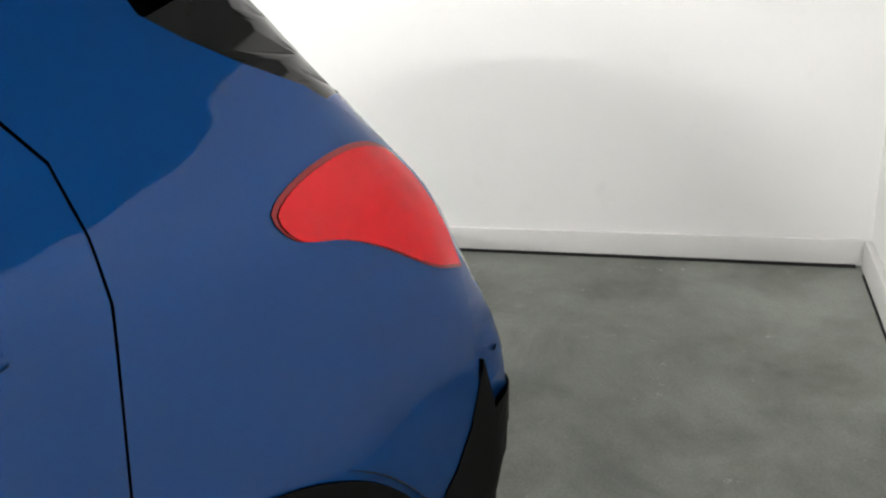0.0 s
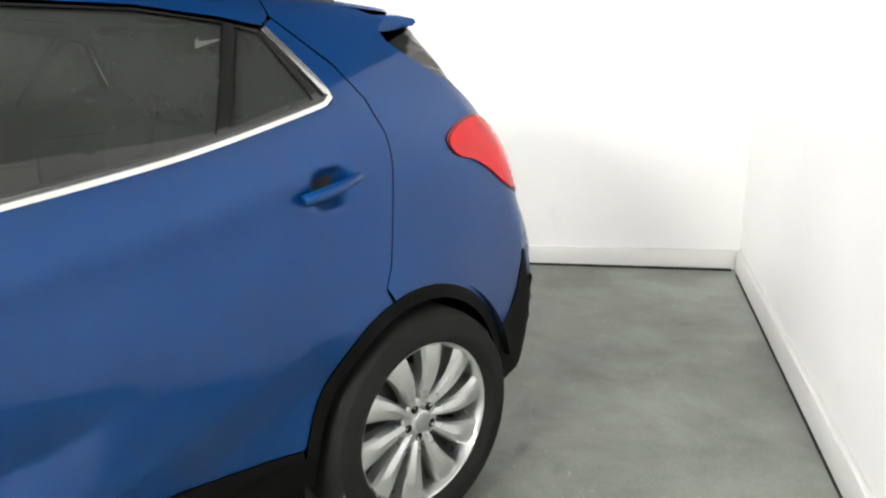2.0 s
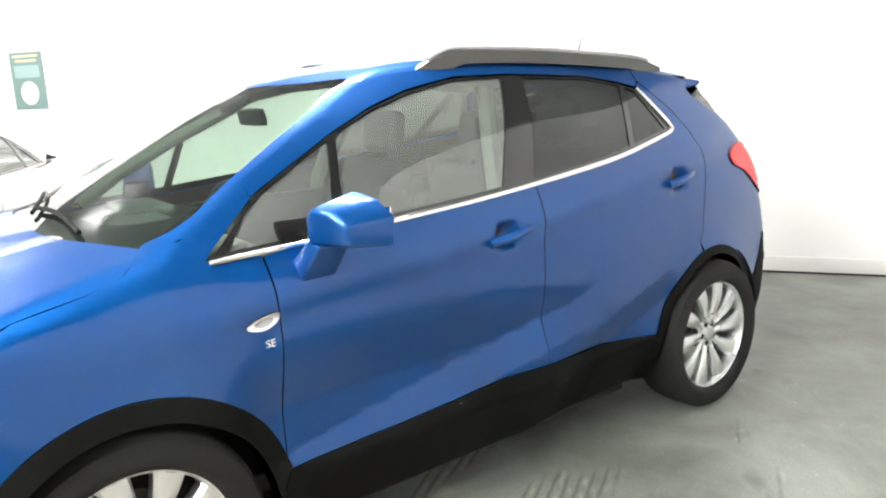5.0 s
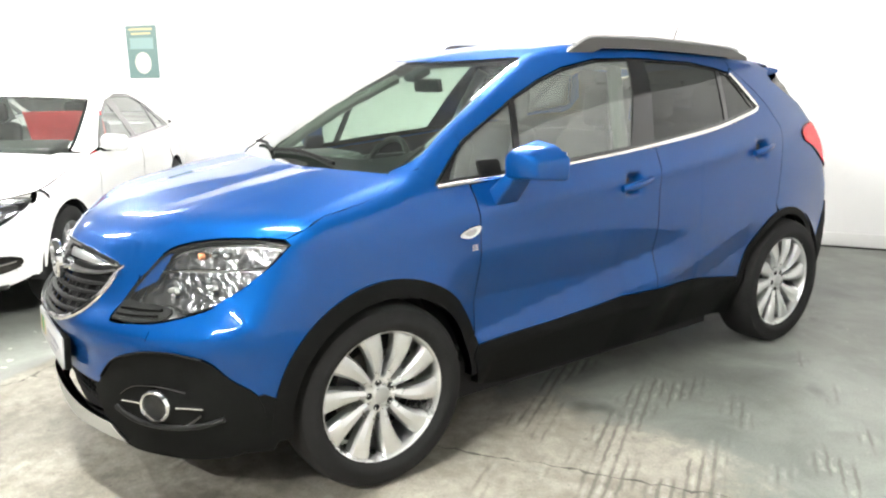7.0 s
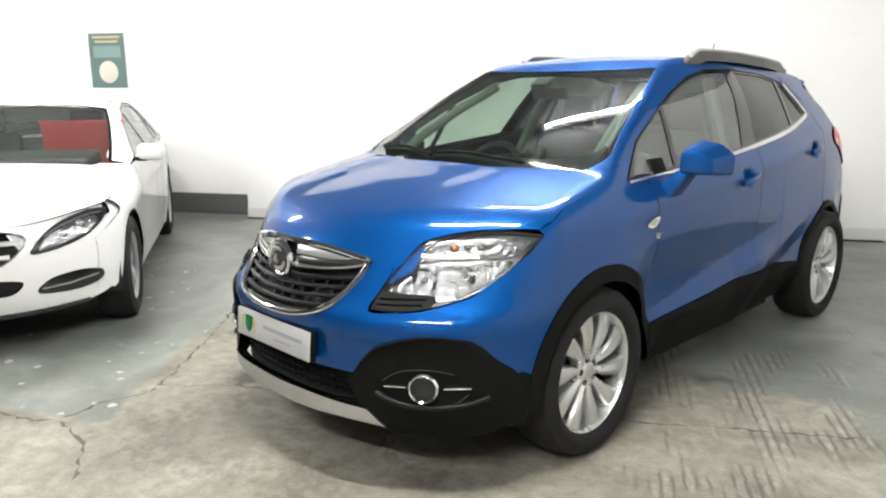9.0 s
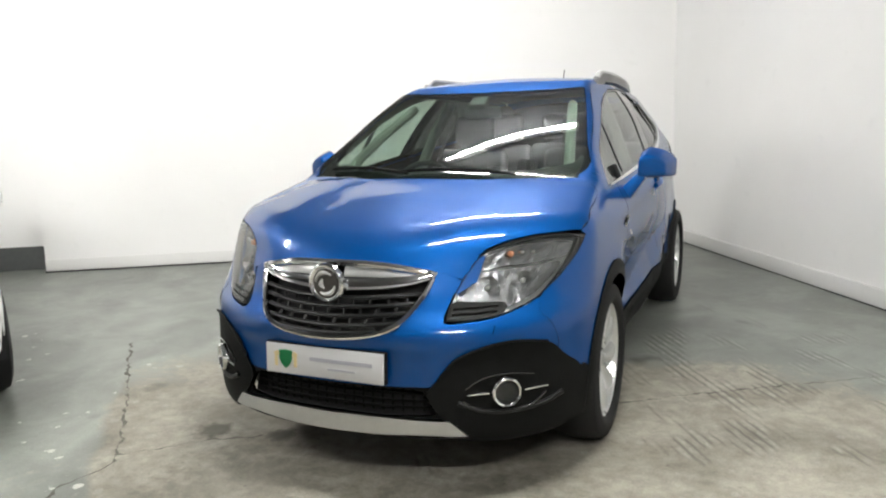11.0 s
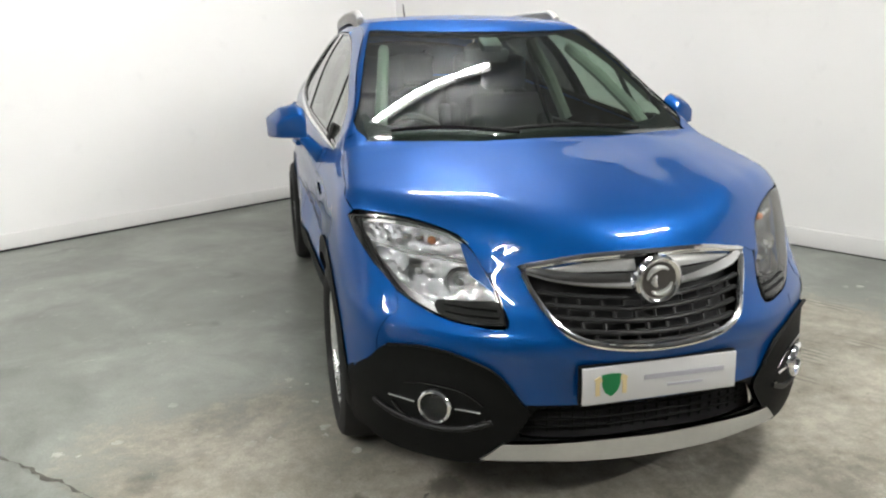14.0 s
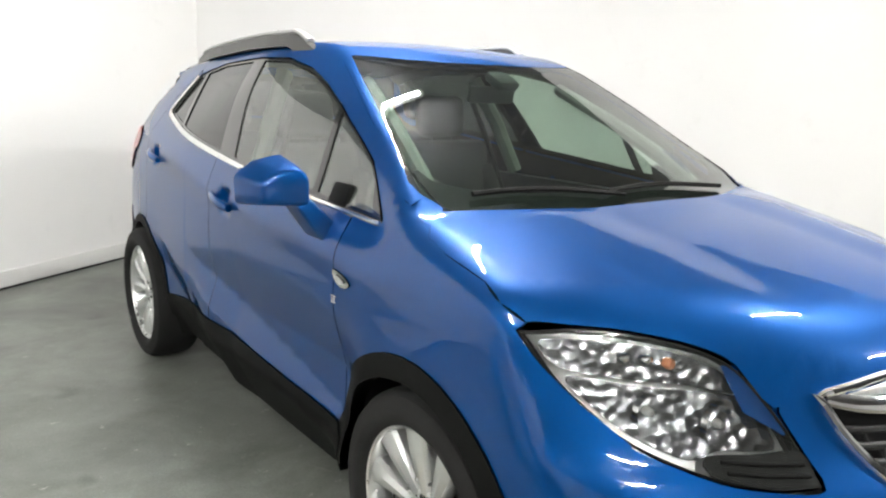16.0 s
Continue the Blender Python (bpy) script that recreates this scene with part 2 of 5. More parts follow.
    near = math_node(t, "ADD", math_node(t, "MULTIPLY_ADD", away.outputs["Value"], -.60, .22), math_node(t, "MULTIPLY_ADD", patch.outputs[0], 7.0, -3.5))
    zone = ramp_node(t, near, (.1, 0.0), (.65, 1.0)).outputs[0]
    crest = math_node(t, "MULTIPLY", ramp_node(t, ribs.outputs[1], (.55, 0.0), (.85, 1.0)).outputs[0], ramp_node(t, dash.outputs[0], (.48, 0.0), (.60, 1.0)).outputs[0])
    lines = math_node(t, "MULTIPLY", ribs.outputs[1], zone)
    groove = math_node(t, "MULTIPLY", ramp_node(t, ribs.outputs[1], (.08, 1.0), (.32, 0.0)).outputs[0], zone)
    col = mix_color(t, math_node(t, "MULTIPLY", groove, .68), col, (.10, .096, .08))
    col = mix_color(t, math_node(t, "MULTIPLY", math_node(t, "MULTIPLY", crest, zone), .42), col, (.50, .485, .43))
    # chips of paint and plaster trodden in
    chip = ns.new("ShaderNodeTexVoronoi")
    chip.inputs["Scale"].default_value = 10.0
    ln.new(c, chip.inputs["Vector"])
    one = ns.new("ShaderNodeSeparateColor")
    ln.new(chip.outputs["Color"], one.inputs[0])
    size = math_node(t, "MULTIPLY_ADD", one.outputs[0], .46, -.22)
    ragged = math_node(t, "ADD", chip.outputs["Distance"], math_node(t, "MULTIPLY_ADD", fine.outputs[0], 1.1, -.55))
    bit = math_node(t, "LESS_THAN", ragged, size)
    band = math_node(t, "MULTIPLY", ramp_node(t, math_node(t, "MULTIPLY_ADD", y, -.5, math_node(t, "MULTIPLY_ADD", wav.outputs[0], 1.4, -.75)), (.26, 0.0), (.40, 1.0)).outputs[0], .85)
    col = mix_color(t, math_node(t, "MULTIPLY", bit, math_node(t, "MULTIPLY", band, math_node(t, "MULTIPLY_ADD", worn, -.8, 1.0))), col, (.56, .55, .50))
    col = mix_color(t, .5, col, mix_color(t, 1.0, col, ramp_node(t, grit.outputs[0], (.3, .7), (.7, 1.25)).outputs[0], "MULTIPLY"))
    # oil drips; the two broad stains also paint in shadow before the car's nose
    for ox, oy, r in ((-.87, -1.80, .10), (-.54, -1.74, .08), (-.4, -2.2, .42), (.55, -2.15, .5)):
        drip_shade = ns.new("ShaderNodeVectorMath")
        drip_shade.operation = "DISTANCE"
        drip_shade.inputs[1].default_value = (ox, oy, 0)
        ln.new(c, drip_shade.inputs[0])
        edge = math_node(t, "ADD", math_node(t, "DIVIDE", drip_shade.outputs["Value"], r), math_node(t, "MULTIPLY_ADD", fine.outputs[0], 1.6, -.8))
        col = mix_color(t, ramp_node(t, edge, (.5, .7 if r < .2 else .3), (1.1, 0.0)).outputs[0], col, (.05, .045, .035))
    ln.new(col, b.inputs["Base Color"])
    ln.new(math_node(t, "MULTIPLY_ADD", worn, .25, math_node(t, "MULTIPLY_ADD", mid.outputs[0], .25, .28)), b.inputs["Roughness"])
    h = math_node(t, "MULTIPLY_ADD", lines, .5, math_node(t, "MULTIPLY_ADD", fine.outputs[0], .5, math_node(t, "MULTIPLY", worn, -.4)))
    add_bump(t, h, .5, .006)
    return m


FLOOR = floor_material()

# ---- surfaces of the bodies ----
def curve(*knots):
    """A smooth function through (a, value) knots, straight beyond the ends."""
    ks = np.array(knots, float)
    a, v = ks[:, 0], ks[:, 1]
    m = np.gradient(v, a)

    def f(q):
        q = np.asarray(q, float)
        i = np.clip(np.searchsorted(a, q) - 1, 0, len(a) - 2)
        h = a[i + 1] - a[i]
        t = (q - a[i]) / h
        u = np.clip(t, 0, 1)
        r = ((2 * u ** 3 - 3 * u ** 2 + 1) * v[i] + (u ** 3 - 2 * u ** 2 + u) * h * m[i]
             + (3 * u ** 2 - 2 * u ** 3) * v[i + 1] + (u ** 3 - u ** 2) * h * m[i + 1])
        return r + np.where(t < 0, t * h * m[0], 0) + np.where(t > 1, (t - 1) * h * m[-1], 0)
    return f


def smax(a, b, k):
    h = np.clip(0.5 + 0.5 * (a - b) / k, 0, 1)
    return b + (a - b) * h + k * h * (1 - h)


def step01(a, b, q):
    t = np.clip((q - a) / (b - a), 0, 1)
    return t * t * (3 - 2 * t)


def bump(q, w):
    return np.exp(-(q / w) ** 2)


# the blue crossover: nose towards -y, its left flank towards +x, wheels on z = 0
FRONT_AXLE, REAR_AXLE, WHEEL_R = -1.235, 1.32, 0.345
plan_c = curve((-2.2, .70), (-1.9, .79), (-1.6, .848), (-1.235, .858), (-.86, .856), (0, .868), (.6, .858), (1.0, .838), (1.3, .818), (1.55, .79), (1.8, .75), (2.1, .69))
belt_c = curve((-1.4, 1.0), (-.92, 1.055), (0, 1.115), (.6, 1.175), (1.21, 1.27), (1.7, 1.37))
tumble_c = curve((-1.4, .99), (-.92, .985), (0, 1.09), (.6, 1.13), (1.21, 1.13), (1.7, 1.14))
top_c = curve((-2.35, .76), (-2.2, .86), (-2.08, .935), (-1.9, 1.005), (-1.6, 1.075), (-1.32, 1.122), (-1.2, 1.148), (-1.1, 1.204), (-1.0, 1.259), (-.8, 1.366), (-.6, 1.467), (-.5, 1.513), (-.42, 1.548), (-.3, 1.584), (-.1, 1.615), (.4, 1.63), (1.0, 1.612), (1.5, 1.565), (1.72, 1.535), (2.1, 1.47))
nose_c = curve((.15, -2.09), (.28, -2.14), (.45, -2.142), (.56, -2.148), (.62, -2.166), (.665, -2.166), (.73, -2.128), (.85, -2.085), (.93, -2.05), (1.1, -1.95))
tail_c = curve((.2, 1.97), (.35, 2.06), (.55, 2.115), (.75, 2.11), (.9, 2.065), (1.05, 2.01), (1.2, 1.90), (1.4, 1.76), (1.6, 1.65))


def flank(y, z, hollow=1.0):
    w = plan_c(y)
    belt = belt_c(y)
    up = z - tumble_c(y)
    w = w - 0.44 * (0.5 * (up + np.sqrt(up * up + 0.05 ** 2))) - 0.11 * np.clip(up, 0, None) ** 2
    w = w - 0.16 * np.clip(z - 0.72, 0, None) ** 2
    w = w + 0.012 * bump(z - belt + 0.10, 0.05) * step01(-1.5, -.5, y) * (1 - step01(1.3, 1.7, y))
    # blade-shaped hollow swept along the doors, under a crisp crease
    reach = step01(-1.02, -.80, y)
    zt = 0.825 - 0.16 * np.clip(y + .03, 0, 1) - .03 * step01(-.5, -1.0, y)
    zl = 0.50 + 0.19 * (y + .70)
    deep = np.clip(zt - zl, 0, None)
    u = zt - z
    u = 0.5 * (u + np.sqrt(u * u + .04 ** 2))
    w = w - 0.30 * hollow * reach * np.minimum(u, np.minimum(deep, .19))
    w = w + 0.33 * hollow * reach * np.clip(zl - z, 0, .12) * step01(0, .12, deep)
    # the rear door turns in above the sill, ahead of the arch
    zz = 0.50 + 0.30 * np.clip(y - .25, 0, .7)
    w = w - 0.24 * np.clip(zz - z, 0, .12) * step01(.15, .4, y) * (1 - step01(.95, 1.15, y))
    # scoops behind the door handles
    for yh, zh in ((.04, 1.005), (1.065, 1.085)):
        w = w - 0.034 * np.exp(-((y - yh) / .046) ** 4 - ((z - zh) / .042) ** 4)
    # the screen pillars and the roof stand wide
    w = w + 0.038 * step01(1.12, 1.45, z) * step01(-1.1, -.55, y) * (1 - step01(.2, .9, y))
    # arches swell a little
    for ya in (FRONT_AXLE, REAR_AXLE):
        r = np.hypot(y - ya, z - WHEEL_R)
        w = w + 0.014 * bump(r - .36, .13)
    w = w - (0.10 + 0.42 * step01(-.86, -.70, y) * (1 - step01(.86, 1.0, y))) * np.clip(.42 - z, 0, None)
    return w


def car_f(x, y, z, hollow=1.0):
    ax = np.abs(x)
    side = ax - flank(y, z, hollow)
    yt = y - (0.20 * ax ** 2) * (1 - step01(-.6, -.05, y))
    crown = 0.05 + 0.10 * step01(-.3, .6, y) + 0.040 * (1 - step01(-1.7, -1.15, y))
    hood = 1 - step01(-1.35, -1.1, y)
    crest = 0.014 * step01(.24, .44, ax) * (1 - step01(.5, .78, ax)) * hood
    crest = crest + 0.015 * step01(.56, .72, ax) * (1 - step01(-1.70, -1.42, y)) * step01(-2.0, -1.8, y)
    top = (z - top_c(yt) + crown * ax ** 2 - crest) * 0.9
    p = 2.68 - 0.92 * step01(.45, .9, z)
    kf = 0.66 + 0.01 * step01(.45, .9, z)
    front = (nose_c(z) + kf * ax ** p - y) * 0.8
    rear = (y - tail_c(z) + (0.24 + 0.09 * step01(.6, 1.0, z)) * ax ** 2.4) * 0.9
    k = 0.062 - 0.034 * step01(-1.25, -.95, y) + 0.012 * step01(-.3, .1, y)
    f = smax(side, top, k)
    f = smax(f, front, 0.07)
    return smax(f, rear, 0.09)


def cast(f, o, d, reach=2.5):
    """Where rays from o along d first enter the solid f < 0."""
    o, d = np.atleast_2d(np.asarray(o, float)), np.asarray(d, float)
    d = np.broadcast_to(d, o.shape)
    ts = np.linspace(0, reach, 100)
    q = o[:, None, :] + d[:, None, :] * ts[None, :, None]
    inside = f(q[..., 0], q[..., 1], q[..., 2]) < 0
    i = np.where(inside.any(1), inside.argmax(1), len(ts) - 1)
    hi, lo = ts[i], ts[np.maximum(i - 1, 0)]
    miss = ~inside.any(1)
    if miss.any():
        near = f(q[miss][..., 0], q[miss][..., 1], q[miss][..., 2]).argmin(1)
        hi[miss] = lo[miss] = ts[near]
    for _ in range(26):
        mid = 0.5 * (lo + hi)
        m = o + d * mid[:, None]
        neg = f(m[:, 0], m[:, 1], m[:, 2]) < 0
        hi, lo = np.where(neg, mid, hi), np.where(neg, lo, mid)
    return o + d * hi[:, None], inside.any(1)


def slope(f, p, e=0.004):
    g = np.stack([f(*(p + e * k).T) - f(*(p - e * k).T) for k in np.eye(3)], 1)
    return g / np.linalg.norm(g, axis=1, keepdims=True)


# the white saloon, in its own frame, turned the same way
SAL_FRONT, SAL_REAR = -1.42, 1.42
sal_plan = curve((-2.3, .70), (-1.95, .83), (-1.42, .885), (-.5, .895), (1.0, .90), (1.6, .885), (2.4, .80))
sal_top = curve((-2.4, .58), (-2.2, .69), (-2.0, .775), (-1.6, .86), (-1.1, .935), (-.86, .985), (-.6, 1.095), (-.2, 1.265), (.05, 1.345), (.4, 1.405), (.8, 1.415), (1.2, 1.365), (1.7, 1.19), (1.95, 1.10), (2.5, 1.03))
sal_nose = curve((.15, -2.12), (.3, -2.2), (.45, -2.225), (.6, -2.205), (.72, -2.15), (.9, -1.98))
sal_tail = curve((.2, 2.3), (.5, 2.42), (.8, 2.43), (1.05, 2.37), (1.3, 2.2))


def saloon_f(x, y, z):
    ax = np.abs(x)
    up = z - .90
    w = sal_plan(y) - 0.45 * (0.5 * (up + np.sqrt(up * up + .04 ** 2))) - 0.10 * np.clip(z - .6, 0, None) ** 2 - 0.12 * np.clip(.42 - z, 0, None)
    w = w + 0.012 * bump(z - .78 - .03 * y, .05)
    for ya in (SAL_FRONT, SAL_REAR):
        w = w + 0.015 * bump(np.hypot(y - ya, z - .33) - .36, .12)
    top = (z - sal_top(y - .10 * ax ** 2 * (1 - step01(-.2, .5, y))) + (.11 - .055 * step01(-1.0, -.8, y) * (1 - step01(.2, .6, y))) * ax ** 2) * .9
    front = (sal_nose(z) + .55 * ax ** 2.6 - y) * .8
    rear = (y - sal_tail(z) + .3 * ax ** 2.5) * .9
    f = smax(smax(ax - w, top, .09), front, .09)
    return smax(f, rear, .09)

# ---- building tools ----
def mesh_object(name, bm, mat, parent=None, smooth=True, angle=35):
    me = bpy.data.meshes.new(name)
    bmesh.ops.recalc_face_normals(bm, faces=bm.faces[:])
    bm.to_mesh(me)
    bm.free()
    me.materials.append(mat)
    ob = new(name, me)
    if smooth:
        me.shade_smooth()
        me.set_sharp_from_angle(angle=radians(angle))
    if parent is not None:
        ob.parent = parent
    return ob


def part(name, bm, mat, parent, label="", smooth=True, angle=35):
    ob = mesh_object(name, bm, mat, parent, smooth, angle)
    if label:
        ob["label"] = label
    return ob


def thing(name, m, label, category, group=""):
    e = new(name)
    e.matrix_basis = m
    return tagged(e, label, category, group)


def box(bm, size, at=(0, 0, 0), turn=None, bevel=0.0, seg=2):
    r = bmesh.ops.create_cube(bm, size=1)
    vs = r["verts"]
    bmesh.ops.scale(bm, vec=size, verts=vs)
    if bevel:
        es = list({e for v in vs for e in v.link_edges})
        out = bmesh.ops.bevel(bm, geom=es, offset=bevel, segments=seg, affect="EDGES", profile=.5)
        vs = list({v for f in out["faces"] for v in f.verts} | {v for v in vs if v.is_valid})
    m = Matrix.Translation(at) @ (turn if turn is not None else Matrix())
    bmesh.ops.transform(bm, matrix=m, verts=vs)
    return vs


def boxed(size, at=(0, 0, 0), turn=None, bevel=0.0, seg=2):
    bm = bmesh.new()
    box(bm, size, at, turn, bevel, seg)
    return bm


def revolve(profile, n=64, axis="x"):
    """Turns (radius, along) pairs about the axis."""
    bm = bmesh.new()
    rings = []
    for k in range(n):
        a = 2 * math.pi * k / n
        ring = []
        for r, s in profile:
            p = (s, r * math.cos(a), r * math.sin(a)) if axis == "x" else (r * math.cos(a), r * math.sin(a), s) if axis == "z" else (r * math.cos(a), s, r * math.sin(a))
            ring.append(bm.verts.new(p))
        rings.append(ring)
    for k in range(n):
        a, b = rings[k], rings[(k + 1) % n]
        for i in range(len(profile) - 1):
            bm.faces.new((a[i], a[i + 1], b[i + 1], b[i]))
    bmesh.ops.remove_doubles(bm, verts=bm.verts[:], dist=1e-5)
    return bm


def tube(points, radius, n=10, closed=False, bm=None, flat=1.0):
    """A round bar along points; flat squashes it along z."""
    bm = bm or bmesh.new()
    pts = [Vector(p) for p in points]
    rings = []
    for i, p in enumerate(pts):
        a, b = pts[i - 1 if i or closed else 0], pts[(i + 1) % len(pts) if i + 1 < len(pts) or closed else i]
        d = (b - a).normalized()
        side = d.cross(Vector((0, 0, 1)))
        side = side.normalized() if side.length > .05 else Vector((1, 0, 0))
        up = side.cross(d).normalized()
        r = radius(i / (len(pts) - 1)) if callable(radius) else radius
        rings.append([bm.verts.new(p + side * r * math.cos(2 * math.pi * k / n) + up * r * flat * math.sin(2 * math.pi * k / n)) for k in range(n)])
    for i in range(len(rings) if closed else len(rings) - 1):
        a, b = rings[i], rings[(i + 1) % len(rings)]
        for k in range(n):
            bm.faces.new((a[k], a[(k + 1) % n], b[(k + 1) % n], b[k]))
    if not closed:
        bm.faces.new(rings[0])
        bm.faces.new(rings[-1][::-1])
    return bm


def rounded(points, step=.02, closed=True, sharp=()):
    """A smooth line through 2D points, with straight corners at the indices in sharp."""
    ps = [np.array(p, float) for p in points]
    n, out = len(ps), []
    for i in range(n if closed else n - 1):
        p0, p1, p2, p3 = (ps[(i + k) % n] if closed else ps[min(max(i + k, 0), n - 1)] for k in (-1, 0, 1, 2))
        m1 = (p2 - p1) if i % n in sharp else (p2 - p0) / 2
        m2 = (p2 - p1) if (i + 1) % n in sharp else (p3 - p1) / 2
        lim = np.linalg.norm(p2 - p1)
        m1, m2 = (m * min(1, lim / max(np.linalg.norm(m), 1e-9)) for m in (m1, m2))
        k = max(1, int(math.ceil(lim / step)))
        for j in range(k):
            u = j / k
            out.append((2 * u ** 3 - 3 * u ** 2 + 1) * p1 + (u ** 3 - 2 * u ** 2 + u) * m1 + (3 * u ** 2 - 2 * u ** 3) * p2 + (u ** 3 - u ** 2) * m2)
    if not closed:
        out.append(ps[-1])
    return [tuple(q) for q in out]


# ways of laying a flat outline on a body: from the flank, from above, from the front, from the rear
WAYS = {
    "flank": ((1.3, 0, 0), (0, 1, 0), (0, 0, 1), (-1, 0, 0)),
    "above": ((0, 0, 2.2), (1, 0, 0), (0, 1, 0), (0, 0, -1)),
    "front": ((0, -2.7, 0), (1, 0, 0), (0, 0, 1), (0, 1, 0)),
    "rear": ((0, 2.7, 0), (1, 0, 0), (0, 0, 1), (0, -1, 0)),
}


def on_body(f, pts, way, off=0.0):
    o, u, v, d = (np.array(k, float) for k in WAYS[way])
    q = np.array(pts, float)
    p, _ = cast(f, o + q[:, :1] * u + q[:, 1:2] * v, d)
    n = slope(f, p)
    return p + n * off, n


def panel(name, f, loop, way, mat, parent, off=0.0, holes=(), step=.035, rim=.014, mirror=False, label="", limit=None):
    """A sheet of a body inside an outline, with its edges turned in."""
    bm = bmesh.new()
    edges, total = [], 0
    for lp in (loop, *holes):
        vs = [bm.verts.new((a, b, 0)) for a, b in lp]
        edges += [bm.edges.new((vs[i], vs[(i + 1) % len(vs)])) for i in range(len(vs))]
    bmesh.ops.triangle_fill(bm, use_beauty=True, use_dissolve=False, edges=edges)
    lo, hi = np.min(loop, 0), np.max(loop, 0)
    for axis in (0, 1):
        for c in np.arange(lo[axis] + step * .51, hi[axis], step):
            no = [0, 0, 0]
            no[axis] = 1
            co = [0, 0, 0]
            co[axis] = c
            bmesh.ops.bisect_plane(bm, geom=bm.verts[:] + bm.edges[:] + bm.faces[:], plane_co=co, plane_no=no, dist=1e-6)
    bm.normal_update()
    bm.verts.index_update()
    flat = [(v.co.x, v.co.y) for v in bm.verts]
    p, n = on_body(f, flat, way, off)
    faces = [[v.index for v in fc.verts] for fc in bm.faces]
    ring = [(e.verts[0].index, e.verts[1].index) for e in bm.edges if len(e.link_faces) == 1]
    bm.free()
    s = -1 if mirror else 1
    p, n = p * (s, 1, 1), n * (s, 1, 1)
    out_faces = []
    for fc in faces:
        a, b, c = p[fc[0]], p[fc[1]], p[fc[2]]
        flip = np.dot(np.cross(b - a, c - a), n[fc[0]]) < 0
        out_faces.append(fc[::-1] if flip else fc)
    verts = [tuple(q) for q in p]
    normals = [n[i] for fc in out_faces for i in fc]
    if rim:
        for a, b in ring:
            k = len(verts)
            verts += [tuple(p[a]), tuple(p[b]), tuple(p[b] - n[b] * rim), tuple(p[a] - n[a] * rim)]
            out_faces.append([k, k + 1, k + 2, k + 3])
            g = np.cross(p[b] - p[a], n[a])
            g = g / max(np.linalg.norm(g), 1e-9)
            normals += [g] * 4
    me = bpy.data.meshes.new(name)
    me.from_pydata(verts, [], out_faces)
    me.materials.append(mat)
    me.shade_smooth()
    me.normals_split_custom_set([tuple(k) for k in normals])
    ob = new(name, me)
    ob.parent = parent
    if label:
        ob["label"] = label
    return ob


def both(name, *a, **k):
    """The same panel on either flank."""
    return panel(name, *a, **k), panel(name, *a, mirror=True, **k)


def arc(cy, cz, r, a0, a1, n=18):
    return [(cy + r * math.cos(radians(a0 + (a1 - a0) * i / n)), cz + r * math.sin(radians(a0 + (a1 - a0) * i / n))) for i in range(n + 1)]


def strip(name, f, line, way, width, mat, parent, mirror=False, off=.004, label=""):
    """A thin bright moulding laid along a line on a body."""
    p, n = on_body(f, line, way, off)
    s = -1 if mirror else 1
    bm = bmesh.new()
    rows = []
    for i in range(len(p)):
        d = p[min(i + 1, len(p) - 1)] - p[max(i - 1, 0)]
        side = np.cross(n[i], d / np.linalg.norm(d))
        w = width(i / (len(p) - 1)) if callable(width) else width
        sec = [(-.5, -.006), (-.5, .002), (-.25, .005), (.25, .005), (.5, .002), (.5, -.006)]
        rows.append([bm.verts.new(Vector(((p[i] + side * w * a + n[i] * b) * (s, 1, 1)))) for a, b in sec])
    for a, b in zip(rows, rows[1:]):
        for k in range(5):
            bm.faces.new((a[k], a[k + 1], b[k + 1], b[k]))
    bm.faces.new(rows[0])
    bm.faces.new(rows[-1])
    return part(name, bm, mat, parent, label)

# ---- the room ----
ROOM = pose(.475, 4.26, 0, 0, 0, 32.3)      # its far corner; one wall runs along -x of this frame, the other along -y
CEIL = 2.95
JOG = 6.62                                   # where the boarded wall ends


def room_piece(name, size, at, mat, bevel=0.0, parent=None):
    ob = mesh_object(name, boxed(size, at, bevel=bevel), mat, parent, smooth=bevel > 0)
    ob.matrix_basis = ROOM
    return tagged(ob, kind="structure")


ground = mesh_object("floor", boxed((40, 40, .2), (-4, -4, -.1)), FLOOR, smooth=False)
tagged(ground, "grey painted concrete floor, worn to pale bare patches", kind="structure")
tagged(room_piece("ceiling", (24, 24, .2), (-9, -9, CEIL + .1), DARKCEILING), "dark plain ceiling")
tagged(room_piece("wall_boarded", (JOG, .3, CEIL), (-JOG / 2, .15, CEIL / 2), WALL), "white painted wall")
tagged(room_piece("wall_recessed", (14, .3, CEIL), (-JOG - 7, .35, CEIL / 2), WALL), "white painted wall set back behind the white car")
tagged(room_piece("wall_side", (.3, 21, CEIL), (.15, -10.2, CEIL / 2), WALL), "white painted wall")
tagged(room_piece("wall_far", (.3, 21, CEIL), (-19.8, -10.2, CEIL / 2), WALL), "white painted wall")
tagged(room_piece("wall_behind", (20.4, .3, CEIL), (-9.9, -16, CEIL / 2), WALL), "white painted wall")
tagged(room_piece("skirting_boarded", (JOG - .03, .018, .12), (-JOG / 2 - .015, -.009, .066), SKIRT, .004), "off-white skirting along the wall")
tagged(room_piece("skirting_side", (.03, 15.9, .13), (-.015, -7.99, .071), SKIRT, .006), "off-white skirting ledge along the wall")
tagged(room_piece("wall_band", (13, .012, .24), (-JOG - 6.5, .194, .12), BAND), "dark grey painted band along the foot of the wall")
tagged(room_piece("floor_gap_boarded", (JOG - .05, .026, .014), (-JOG / 2 - .025, -.013, .007), DARK), "dark joint at the wall's foot")
